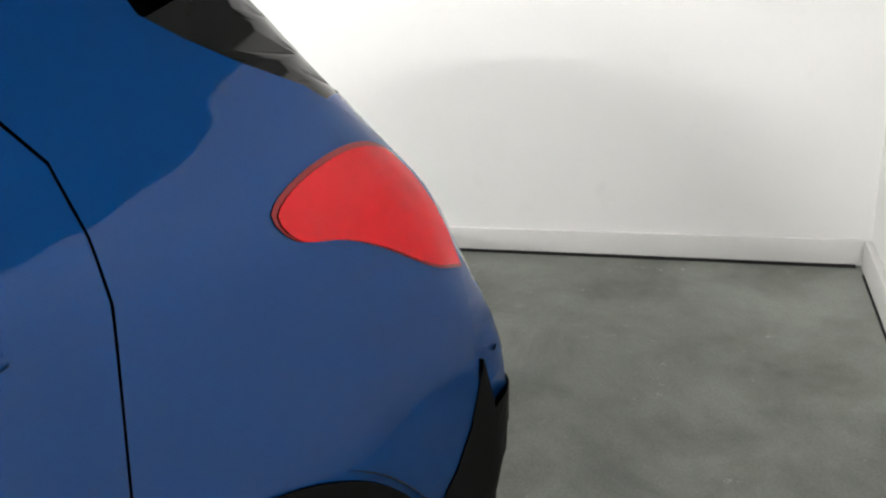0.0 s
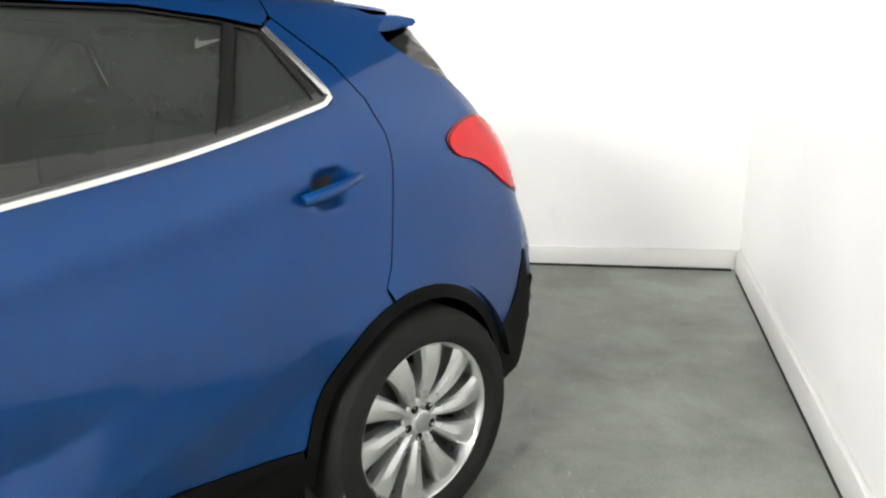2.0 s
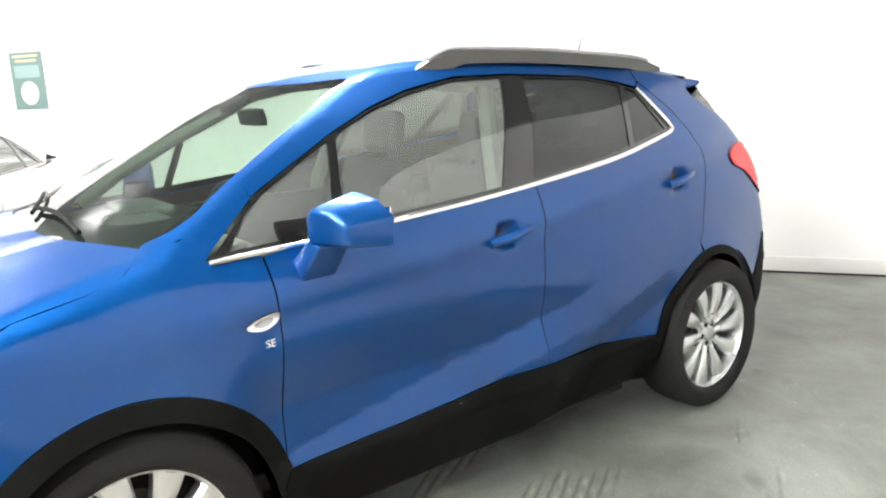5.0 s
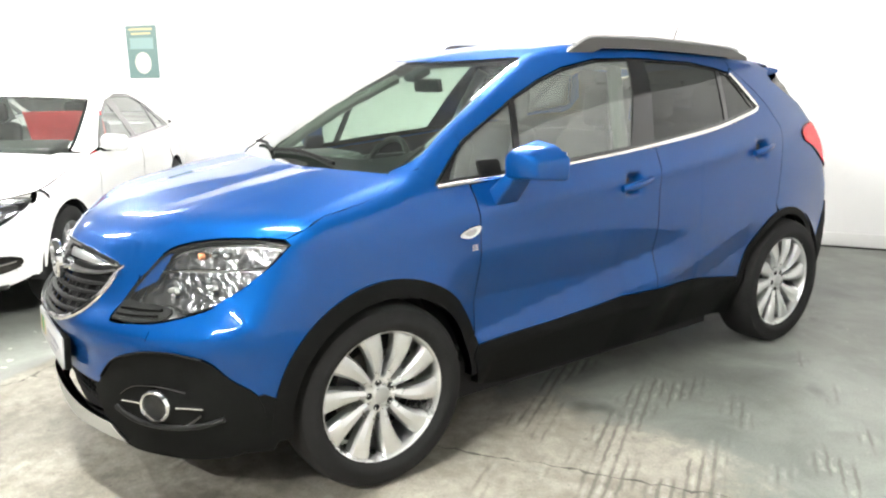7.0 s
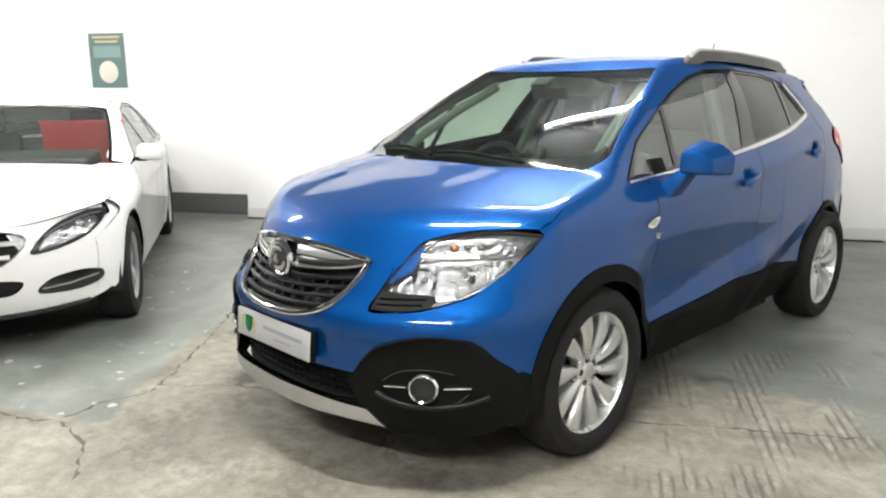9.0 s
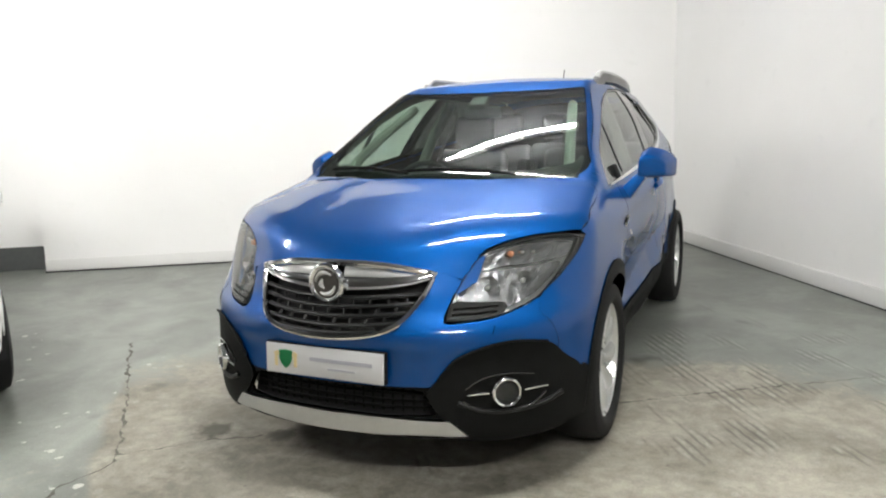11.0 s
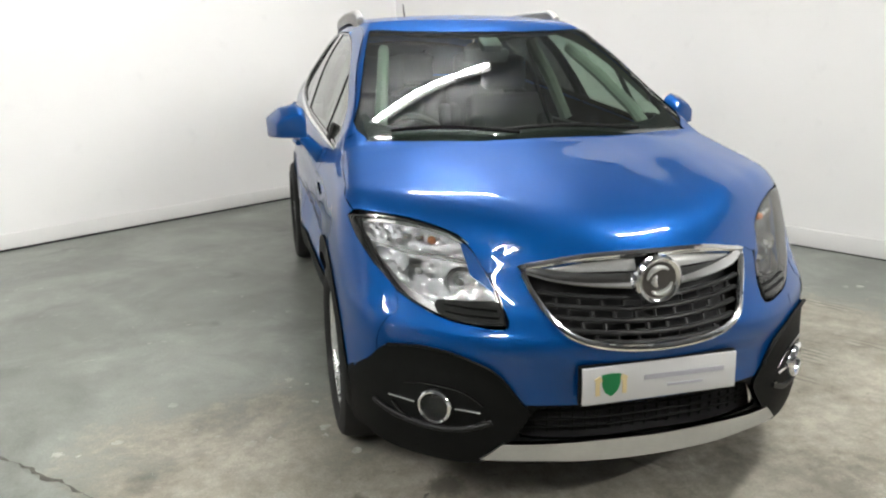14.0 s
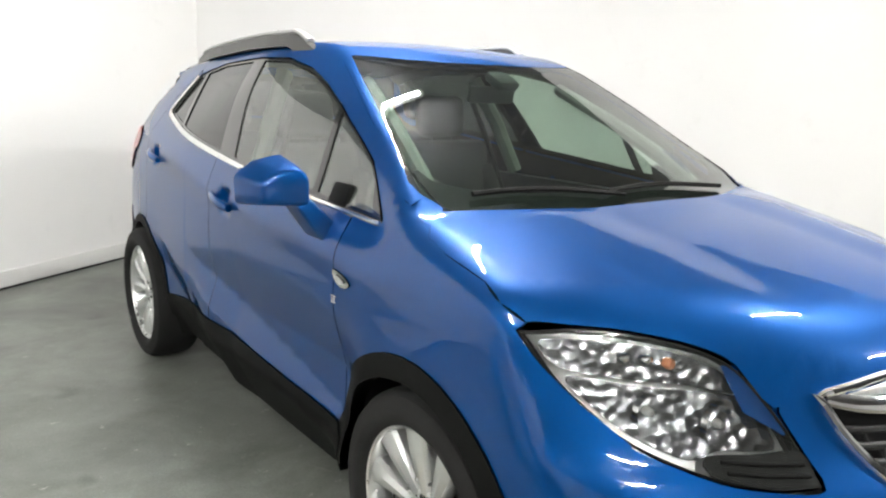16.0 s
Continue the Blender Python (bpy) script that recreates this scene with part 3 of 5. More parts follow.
tagged(room_piece("floor_gap_side", (.036, 15.8, .006), (-.018, -8.0, .003), DARK), "dark joint at the wall's foot")


# ceiling lamps
def tube_lamp(at, turn):
    lamp = thing("fluorescent_light", pose(*at, 0, 0, turn), "white ceiling batten with a lit fluorescent tube", "ceiling light", "ceiling tubes")
    part("housing", boxed((1.30, .07, .05), (0, 0, 0), bevel=.008), WALLMETAL, lamp)
    for s in (-1, 1):
        part("lampholder", boxed((.03, .04, .06), (s * .635, 0, -.045), bevel=.005), WALLMETAL, lamp)
    part("tube", tube([(-.615, 0, -.055), (.615, 0, -.055)], .015, 12), TUBE, lamp, "glowing fluorescent tube")
    return lamp


WALLMETAL = material("white_enamel", (.8, .8, .8), .35)
TUBE = material("lit_tube", (.9, .9, .9), .4, emission_color=(1.0, .985, .95, 1), emission_strength=TUBE_POWER)
first = tube_lamp((-.15, 0.0, CEIL - .03), 20)
for i in range(-1, 4):
    for j in range(-1, 4):
        if (i, j) != (0, 0):
            px, py = -.15 + 1.25 * i - 3.6 * j, -2.35 * i - 1.8 * j
            q = ROOM.inverted() @ Vector((px, py, 0))
            if -19.2 < q.x < -1.0 and -15.3 < q.y < -1.8 and i < 3 and j < 3 and i + max(j, 0) < 3:
                copy_thing(first, pose(px, py, CEIL - .03, 0, 0, 20))


# ---- the blue crossover ----
car = thing("crossover_car", pose(0, 0, 0), "metallic blue five-door crossover with black lower cladding", "car")
F = car_f
WIN_LOW = [(-.955, 1.082), (-.69, 1.095), (-.39, 1.118), (0, 1.148), (.42, 1.187), (.74, 1.222), (1.0, 1.262), (1.15, 1.288)]
WIN_TOP = [(-.955, 1.088), (-.78, 1.228), (-.64, 1.303), (-.49, 1.380), (-.33, 1.447), (-.16, 1.497), (.05, 1.535), (.3, 1.540), (.75, 1.522), (.95, 1.492), (1.05, 1.462), (1.15, 1.292)]


def low(y):
    return float(np.interp(y, *zip(*WIN_LOW)))


def high(y):
    return float(np.interp(y, *zip(*WIN_TOP)))


def window_loop(b0, b1, t0, t1, inset=.012, step=.03):
    """From y b0 to b1 along the waistline, back from t1 to t0 along the top."""
    n = max(3, int(abs(b1 - b0) / step))
    bottom = [(b0 + (b1 - b0) * i / n, low(b0 + (b1 - b0) * i / n) + inset) for i in range(n + 1)]
    top = [(t1 + (t0 - t1) * i / n, high(t1 + (t0 - t1) * i / n) - inset * .5) for i in range(n + 1)]
    return bottom + top


ARCH_F, ARCH_R = .440, .414
FA, RA, WR = FRONT_AXLE, REAR_AXLE, WHEEL_R
handle_hole = {k: [(y + .068 * math.cos(a), z + .066 * math.sin(a)) for a in np.linspace(0, 2 * math.pi, 28, endpoint=False)] for k, (y, z) in (("f", (.04, 1.005)), ("r", (1.065, 1.085)))}
# the headlight's outline seen from the front, its corner first; the wing, the bonnet and the bumper meet it
LAMP = [(.816, .947), (.740, .961), (.652, .957), (.559, .936), (.497, .897), (.456, .82), (.437, .758), (.434, .697), (.52, .694), (.605, .706), (.702, .752), (.755, .815), (.798, .886)]
wing_edge = [(p[1] + .003, p[2]) for p in on_body(F, LAMP[10:] + LAMP[:1], "front")[0]]
TIP = (wing_edge[-1][0] - .012, wing_edge[-1][1] + .016)
fender = [(-1.80, .60), (wing_edge[0][0] - .04, .70)] + wing_edge + [TIP, (-1.43, 1.022), (-1.27, 1.051), (-1.18, 1.076), (-1.095, 1.131), (-1.043, 1.155), (-.975, 1.189),
          (-.86, 1.252), (-.815, 1.275), (-.80, 1.222), (-.955, 1.10), (-.972, 1.083), (-.955, 1.068), (-.82, 1.075), (-.8125, 1.03), (-.8040, .85), (-.8040, .46)] + arc(FA, WR, ARCH_F - .03, 15, 165) + [(-1.75, .44), (-1.79, .46)]
both("front_wing", F, rounded(fender, .03, True, range(len(fender))), "flank", BLUE, car)
fdoor = [(-.800, .43), (-.800, .85), (-.808, 1.03), (-.812, 1.072), (-.69, 1.084), (-.39, 1.107), (0, 1.137), (.216, 1.156), (.216, 1.08), (.206, .82), (.2130, .55), (.2130, .43)]
both("front_door", F, rounded(fdoor, .03, True, range(len(fdoor))), "flank", BLUE, car, step=.022, holes=[handle_hole["f"]])
rdoor = [(.2165, .43), (.2165, .55), (.210, .82), (.220, 1.08), (.220, 1.157), (.42, 1.176), (.74, 1.211), (1.0, 1.250), (1.16, 1.277), (1.168, 1.295), (1.064, 1.472), (1.10, 1.492),
         (1.143, 1.448), (1.223, 1.368), (1.278, 1.277), (1.287, 1.195), (1.286, 1.111), (1.256, .965), (1.232, .847), (1.205, .79)] + arc(RA, WR, ARCH_R - .03, 103, 157, 8) + [(.90, .43)]
both("rear_door", F, rounded(rdoor, .03, True, range(len(rdoor))), "flank", BLUE, car, step=.022, holes=[handle_hole["r"]])
quarter = [(1.209, .793), (1.236, .847), (1.260, .965), (1.290, 1.11), (1.291, 1.195), (1.2825, 1.279), (1.227, 1.372), (1.147, 1.452), (1.10, 1.499), (1.10, 1.545), (1.25, 1.535), (1.42, 1.515),
           (1.50, 1.485), (1.455, 1.46), (1.465, 1.425), (1.515, 1.385), (1.58, 1.342), (1.67, 1.292), (1.72, 1.25), (1.80, 1.18), (1.86, 1.08), (1.885, .95), (1.89, .75), (1.885, .60), (1.87, .50), (1.78, .45)] + arc(RA, WR, ARCH_R - .03, 22, 100, 10)
both("rear_quarter", F, rounded(quarter, .03, True, range(len(quarter))), "flank", BLUE, car)
cant = [(-.815, 1.275), (-.703, 1.331), (-.53, 1.430), (-.335, 1.527), (-.2, 1.556), (0, 1.566), (.4, 1.575), (.9, 1.56), (1.095, 1.547), (1.095, 1.500), (1.06, 1.476),
        (.95, 1.500), (.75, 1.528), (.3, 1.546), (.05, 1.541), (-.17, 1.503), (-.33, 1.453), (-.49, 1.386), (-.64, 1.309), (-.80, 1.226)]
both("roof_pillar", F, rounded(cant, .03, True, range(len(cant))), "flank", BLUE, car)
both("pillar_lining", F, rounded([(y + (.3 - y) * .01, z - .006) for y, z in cant], .05, True, range(len(cant))), "flank", LINER, car, off=-.024, step=.06, rim=0, label="pale roof edge lining")
both("quarter_lining", F, [(1.0, 1.16), (1.3, 1.18), (1.62, 1.12), (1.64, 1.28), (1.47, 1.40), (1.40, 1.49), (1.08, 1.52), (1.13, 1.45), (1.22, 1.33), (1.19, 1.26)], "flank", DASH, car, off=-.024, step=.06, rim=0, label="dark rear quarter lining")
for k in ("f", "r"):
    both("handle_scoop", F, handle_hole[k], "flank", BLUE, car, step=.012, rim=0)

# waist glass
frame_loop = [(y, z) for y, z in WIN_LOW[1:]] + [(y, z) for y, z in WIN_TOP[:0:-1]] + [(-.955, 1.085)]
GLASS = (("quarter_light", (-.90, -.575, -.835, -.515), SIDE), ("front_window", (-.545, .075, -.485, .265), SIDE),
         ("rear_window", (.225, .815, .375, .955), PRIVACY), ("rear_quarter_light", (.850, 1.115, .985, 1.043), PRIVACY))
loops = [window_loop(*g[1]) for g in GLASS]
for s in (False, True):
    panel("window_frame", F, rounded(frame_loop, .03, True, range(len(frame_loop))), "flank", GLOSSBLACK, car, off=-.003, holes=loops, mirror=s, label="black window surround and pillar")
    for (name, _, mat), lp in zip(GLASS, loops):
        panel(name, F, lp, "flank", mat, car, off=-.008, rim=0, mirror=s, label="dark privacy glass" if mat is PRIVACY else "lightly tinted glass")
    line = rounded([(-.965, 1.076), (-.69, 1.088), (-.39, 1.111), (0, 1.141), (.42, 1.180), (.74, 1.215), (1.0, 1.256), (1.135, 1.281), (1.160, 1.294), (1.148, 1.325), (1.06, 1.466)], .03, False, (10,))
    strip("chrome_waist_strip", F, line, "flank", lambda u: .013 + .009 * min(1, u * 1.6), BRIGHT, car, mirror=s, label="bright chrome strip under the windows")

# bonnet, roof, screen
seam = [(p[0] - .0012, p[1]) for p in on_body(F, [TIP, (-1.50, .990), (-1.43, 1.022), (-1.27, 1.051), (-1.18, 1.0755), (-1.14, 1.101), (-1.103, 1.1245)], "flank")[0]]
brow = [(p[0] - .001, p[1] + .0025) for p in on_body(F, [(.456, .822), (.497, .899), (.559, .938), (.652, .959), (.740, .9635)], "front")[0]]
hood_half = [(0, -2.062), (.19, -2.040), (.33, -1.995), (.40, -1.955)] + brow + seam + [
             (.56, -1.158), (.38, -1.235), (.2, -1.258), (0, -1.264)]
mirror_half = lambda h: h + [(-x, y) for x, y in h[-2:0:-1]]
panel("bonnet", F, rounded(mirror_half(hood_half), .03, True, [i for k in range(9, 16) for i in (k, 2 * len(hood_half) - 2 - k)]), "above", BLUE, car, step=.03)
edge = [(p[0] + .006, p[1]) for p in on_body(F, [(-.335, 1.527), (-.53, 1.430), (-.703, 1.331), (-.86, 1.252), (-.975, 1.189), (-1.043, 1.155), (-1.095, 1.131)], "flank")[0]]
edge = [(x - .034 * float(step01(-1.08, -.7, y)), y) for x, y in edge]
screen_half = [(0, -.445), (.19, -.432), (.35, -.402)] + edge + [(.57, -1.155), (.37, -1.236), (.2, -1.255), (0, -1.262)]
panel("windscreen", F, rounded(mirror_half(screen_half), .03, True, (3, 23)), "above", SCREEN, car, off=-.004, rim=0, label="green-tinted windscreen")
for s in (False, True):
    face = edge[:-1] + [(x + .040, y) for x, y in edge[-2::-1]]
    panel("pillar_face", F, rounded(face, .03, True, range(len(face))), "above", BLUE, car, off=-.002, step=.04, mirror=s)
band_half = [(0, -1.165), (.3, -1.14), (.5, -1.085), (.635, -1.0), (.655, -.94), (.672, -.94), (.675, -1.04), (.655, -1.10), (.57, -1.165), (.37, -1.246), (.2, -1.265), (0, -1.272)]
panel("scuttle", F, rounded(mirror_half(band_half), .03), "above", BLACK, car, off=-.010, rim=.01, label="black plastic scuttle below the windscreen")
roof_edge = [(p[0] + .004, p[1]) for p in on_body(F, [(-.335, 1.527), (-.2, 1.556), (0, 1.566), (.4, 1.575), (.9, 1.56), (1.095, 1.547), (1.25, 1.535)], "flank")[0]]
roof_half = [(0, -.45), (.19, -.437), (.35, -.407)] + roof_edge + [(.50, 1.55), (.3, 1.66), (0, 1.69)]
panel("roof", F, rounded(mirror_half(roof_half), .04, True, range(2 * len(roof_half) - 2)), "above", BLUE, car, off=-.003)
panel("headlining", F, rounded(mirror_half([(0, -.44), (.35, -.38), (.475, -.25), (.51, .1), (.515, .7), (.49, 1.4), (0, 1.52)]), .06), "above", LINER, car, off=-.03, step=.08, rim=.01, label="pale headlining")

# nose
nose_half = [(0, .905), (.19, .893), (.36, .862), (.44, .838), (.447, .82), (.430, .754), (.428, .692), (.52, .690), (.605, .702), (.705, .748), (.758, .81), (.775, .845), (.80, .80), (.815, .70), (.835, .55), (.835, .44), (.80, .42), (.5, .43), (.40, .462), (0, .462)]
grille_half = [(0, .893), (.19, .884), (.368, .850), (.338, .77), (.278, .69), (.175, .654), (0, .640)]
grille_loop = rounded(mirror_half(grille_half), .02, True, (2, 10))
panel("front_bumper", F, rounded(mirror_half(nose_half), .025, True, (3, 11, 27, 35)), "front", BLUE, car, off=-.002, holes=[grille_loop], step=.03)
panel("grille_back", F, grille_loop, "front", DARK, car, off=-.055, step=.05, rim=0, label="dark space behind the grille")

grille = part("grille_surround", tube([tuple(k) for k in on_body(F, grille_loop, "front", .003)[0]], .0105, 8, True), CHROME, car, "polished chrome ring round the grille")


def half_width(z):
    zs, xs = zip(*sorted((b, a) for a, b in grille_half[2:]))
    return float(np.interp(z, zs, xs))


for z in (.668, .697, .727, .757, .787):
    w = half_width(z) - .012
    xs = np.linspace(-w, w, 25)
    sag = -.012
    line = [(x, z + sag * (1 - (x / w) ** 2)) for x in xs]
    part("grille_rib", tube([tuple(k) for k in on_body(F, line, "front", -.008)[0]], .0095, 8, flat=.8), GRILLE, grille)
for k in range(-5, 6):
    for row in range(4):
        za, zb = .668 + .03 * row, .697 + .03 * row
        x = .064 * (k + (.5 if row % 2 else 0))
        if abs(x) < half_width((za + zb) / 2) - .03:
            p = on_body(F, [(x, za - .01), (x, zb - .01)], "front", -.012)[0]
            part("grille_web", tube([tuple(q) for q in p], .006, 6), GRILLE, grille)
for s in (1, -1):
    # chrome wing from the badge to the corner, and the lip over it
    line = rounded([(.055 * s, .820), (.20 * s, .824), (.30 * s, .833), (.352 * s, .846)], .03, False)
    strip("grille_bar", F, line, "front", lambda u: .046 - .016 * u, CHROME, car, off=.004, label="chrome grille bar")
    line = rounded([(.05 * s, .866), (.19 * s, .858), (.335 * s, .846)], .03, False)
    strip("grille_lip", F, line, "front", lambda u: .040 - .026 * u, SILVER, car, off=-.008)
    strip("grille_lip_trim", F, rounded([(.02 * s, .886), (.19 * s, .877), (.355 * s, .848)], .03, False), "front", .010, CHROME, car, off=.003)
badge = part("badge", revolve([(.0, -.012), (.050, -.012), (.054, -.016), (.060, -.018), (.066, -.012), (.067, .0), (.060, .008)], 40, "y"), CHROME, car, "round chrome badge on the grille")
badge.location = (0, -2.112, .826)
badge.scale = (1.1, 1.1, 1.1)
bm = bmesh.new()
for q0, q1, rad in ((.9, 3.0, .036), (4.1, 6.1, .036), (2.2, 4.4, .016)):
    tube([(rad * math.cos(q), -.016, rad * math.sin(q)) for q in np.linspace(q0, q1, 12)], lambda u: .009 - .012 * abs(u - .5), 8, bm=bm)
part("badge_emblem", bm, SILVER, badge)
part("badge_field", revolve([(0, -.0125), (.049, -.0125)], 32, "y"), IRON, badge)

# front lamps
lamp_loop = rounded(LAMP, .02, True, (0, 7))
vent_loop = rounded([(.437, .752), (.434, .697), (.52, .694), (.605, .712), (.60, .742), (.52, .748)], .02, True, (1,))
for s in (False, True):
    m = -1 if s else 1
    lamp = panel("headlight", F, lamp_loop, "front", SILVER, car, off=-.060, step=.03, rim=0, mirror=s, label="clear headlight with chrome reflectors")
    panel("lamp_rim", F, lamp_loop, "front", GLOSSBLACK, lamp, off=-.002, holes=[[(.615 + (a - .615) * .985, .824 + (b - .824) * .965) for a, b in lamp_loop]], step=.03, rim=.03, mirror=s)
    up = rounded([(.792, .938), (.66, .943), (.575, .925), (.515, .894), (.488, .856), (.58, .868), (.66, .870), (.780, .886)], .015)
    dn = rounded([(.768, .868), (.66, .861), (.56, .857), (.478, .845), (.456, .785), (.462, .757), (.56, .755), (.615, .738), (.692, .768), (.740, .815)], .015)
    panel("indicator_reflector", F, up, "front", FACETED, lamp, off=-.035, step=.02, rim=.04, mirror=s)
    panel("main_reflector", F, dn, "front", FACETED, lamp, off=-.045, step=.02, rim=.03, mirror=s)
    for (x, z, r, mat) in ((.655, .815, .033, REFLECTOR), (.545, .80, .040, REFLECTOR)):
        p, n = on_body(F, [(x, z)], "front", -.045)
        ring = part("lamp_bowl", revolve([(.012, .03), (r * .7, .022), (r, .0), (r * 1.12, -.004), (r * 1.15, .01)], 28, "y"), mat, lamp)
        ring.location = (m * p[0][0], p[0][1], p[0][2])
        bulb = part("bulb", revolve([(0, -.016), (.007, -.012), (.010, 0), (.010, .03)], 14, "y"), SILVER, lamp)
        bulb.location = ring.location
    for i, (x, z) in enumerate(((.60, .905), (.635, .91), (.67, .91))):
        p, n = on_body(F, [(x, z)], "front", -.025)
        b = part("indicator_bulb", revolve([(0, -.012), (.010, -.008), (.013, 0), (.010, .012), (0, .016)], 14, "y"), AMBER if i == 0 else REFLECTOR, lamp)
        b.location = (m * p[0][0], p[0][1], p[0][2])
    panel("lamp_vent", F, vent_loop, "front", BLACK, lamp, off=.001, step=.03, rim=.01, mirror=s, label="black insert below the headlight")
    for z in (.713, .731):
        strip("vent_rib", F, [(.445, z), (.52, z), (.58, z + .003)], "front", .007, BLACK, lamp, mirror=s, off=.006)
    panel("lamp_cover", F, [(.6 + (a - .6) * .985, .83 + (b - .83) * .975) for a, b in lamp_loop], "front", CLEAR, lamp, off=.003, step=.03, rim=0, mirror=s, label="clear lamp cover")

for s in (False, True):
    panel("bumper_shoulder", F, [(.32, .868), (.36, .83), (.45, .78), (.505, .82), (.52, .905), (.42, .905)], "front", BLUE, car, off=-.012, step=.05, rim=0, mirror=s)

# lower front
valance_half = [(0, .475), (.40, .475), (.60, .47), (.80, .47), (.82, .36), (.78, .265), (.5, .262), (0, .272)]
panel("lower_valance", F, rounded(mirror_half(valance_half), .03), "front", BLACK, car, off=-.006, holes=[rounded(mirror_half([(0, .455), (.33, .455), (.375, .43), (.40, .36), (0, .352)]), .03)], label="black plastic lower bumper")
panel("intake_back", F, rounded(mirror_half([(0, .47), (.36, .47), (.44, .36), (.42, .25), (0, .25)]), .03), "front", DARK, car, off=-.05, rim=0, label="dark lower air intake")
for z in (.378, .402, .427):
    part("intake_rib", tube([tuple(k) for k in on_body(F, [(x, z) for x in np.linspace(-.39, .39, 17)], "front", -.038)[0]], .005, 6), BLACK, car)
for k in range(-9, 10):
    part("intake_web", tube([tuple(q) for q in on_body(F, [(.04 * k, .36), (.04 * k, .45)], "front", -.044)[0]], .004, 5), BLACK, car)
fog_loop = rounded([(.375, .43), (.40, .478), (.472, .563), (.57, .604), (.66, .612), (.745, .597), (.79, .535), (.83, .475), (.835, .36), (.78, .262), (.52, .258), (.44, .33)], .025)
fog_cut = rounded([(.50, .43), (.545, .478), (.62, .487), (.70, .47), (.725, .43), (.70, .385), (.62, .372), (.545, .385)], .02)
for s in (False, True):
    m = -1 if s else 1
    fp = panel("fog_panel", F, fog_loop, "front", BLACK, car, off=.006, step=.03, rim=.02, mirror=s, label="black textured bumper corner")
    strip("fog_panel_edge", F, rounded([(.415, .498), (.472, .566), (.57, .607), (.66, .615), (.742, .600)], .02, False), "front", .007, BLACK, fp, mirror=s, off=.010)
    p, n = on_body(F, [(.622, .436)], "front", .010)
    turn = Matrix.Rotation(m * radians(38), 4, "Z")
    strip("fog_pod_edge", F, rounded([(.49, .410), (.545, .372), (.63, .360), (.70, .375), (.735, .415)], .02, False), "front", .010, GLOSSBLACK, fp, mirror=s, off=.008)
    strip("fog_pod_edge", F, rounded([(.50, .455), (.55, .490), (.63, .500), (.70, .487)], .02, False), "front", .006, GLOSSBLACK, fp, mirror=s, off=.008)
    ring = part("fog_lamp", revolve([(.041, .02), (.041, -.004), (.045, -.014), (.050, -.017), (.055, -.012), (.057, -.002), (.057, .02)], 36, "y"), CHROME, car, "round fog lamp in a chrome ring")
    ring.matrix_basis = Matrix.Translation((m * p[0][0], p[0][1] - .004, p[0][2])) @ turn
    part("fog_lens", revolve([(0, .000), (.02, .001), (.038, .006)], 28, "y"), CLEAR, ring)
    part("fog_reflector", revolve([(0, .035), (.012, .03), (.028, .018), (.037, .008)], 28, "y"), IRON, ring)
    for a, b in ((-.118, -.052), (.052, .118)):
        strip("fog_bar", F, [(.622 + a, .434), (.622 + (a + b) / 2, .436), (.622 + b, .436)], "front", .008, CHROME, car, mirror=s, off=.010, label="slim chrome bar beside the fog lamp")
    strip("fog_sill", F, rounded([(.475, .405), (.55, .372), (.64, .362), (.73, .375), (.78, .40)], .02, False), "front", .016, GRILLE, fp, mirror=s, off=.012)
skid_half = [(0, .350), (.21, .352), (.446, .340), (.505, .282), (.35, .292), (.21, .288), (0, .284)]
panel("skid_plate", F, rounded(mirror_half(skid_half), .025, True, (2, 3, 9, 10)), "front", SILVER, car, off=.014, rim=.02, label="silver skid plate under the front bumper")

# the dealer's plate in place of a number plate
plate = part("front_plate", boxed((.495, .008, .111), bevel=.002), PAPER, car, "white dealer plate with a green shield and grey print")
plate.matrix_basis = pose(0, -2.172, .541, -4)
bm = bmesh.new()
vs = [bm.verts.new((-.16 + a * .030, -.0055, b * .036)) for a, b in ((-1, .9), (0, 1.0), (1, .9), (.95, 0), (.6, -.6), (0, -1), (-.6, -.6), (-.95, 0))]
bm.faces.new(vs)
bmesh.ops.solidify(bm, geom=bm.faces[:], thickness=.001)
part("shield", bm, GREEN, plate, smooth=False)
for s in (-1, 1):
    bm = bmesh.new()
    box(bm, (.014, .002, .05), (-.16 + s * .042, -.0055, -.004), None, .0)
    box(bm, (.02, .002, .018), (-.16 + s * .040, -.0055, .018), Matrix.Rotation(s * .5, 4, "Y"))
    part("supporter", bm, GOLD, plate, smooth=False)
for a, b, z in ((-.055, .205, .010), (.02, .135, -.021)):
    part("print_bar", boxed((b - a, .002, .015 if z > 0 else .008), ((a + b) / 2, -.0055, z)), PRINT, plate, smooth=False)
part("plate_holder", boxed((.503, .02, .117), (0, .016, 0), bevel=.004), BLACK, plate)

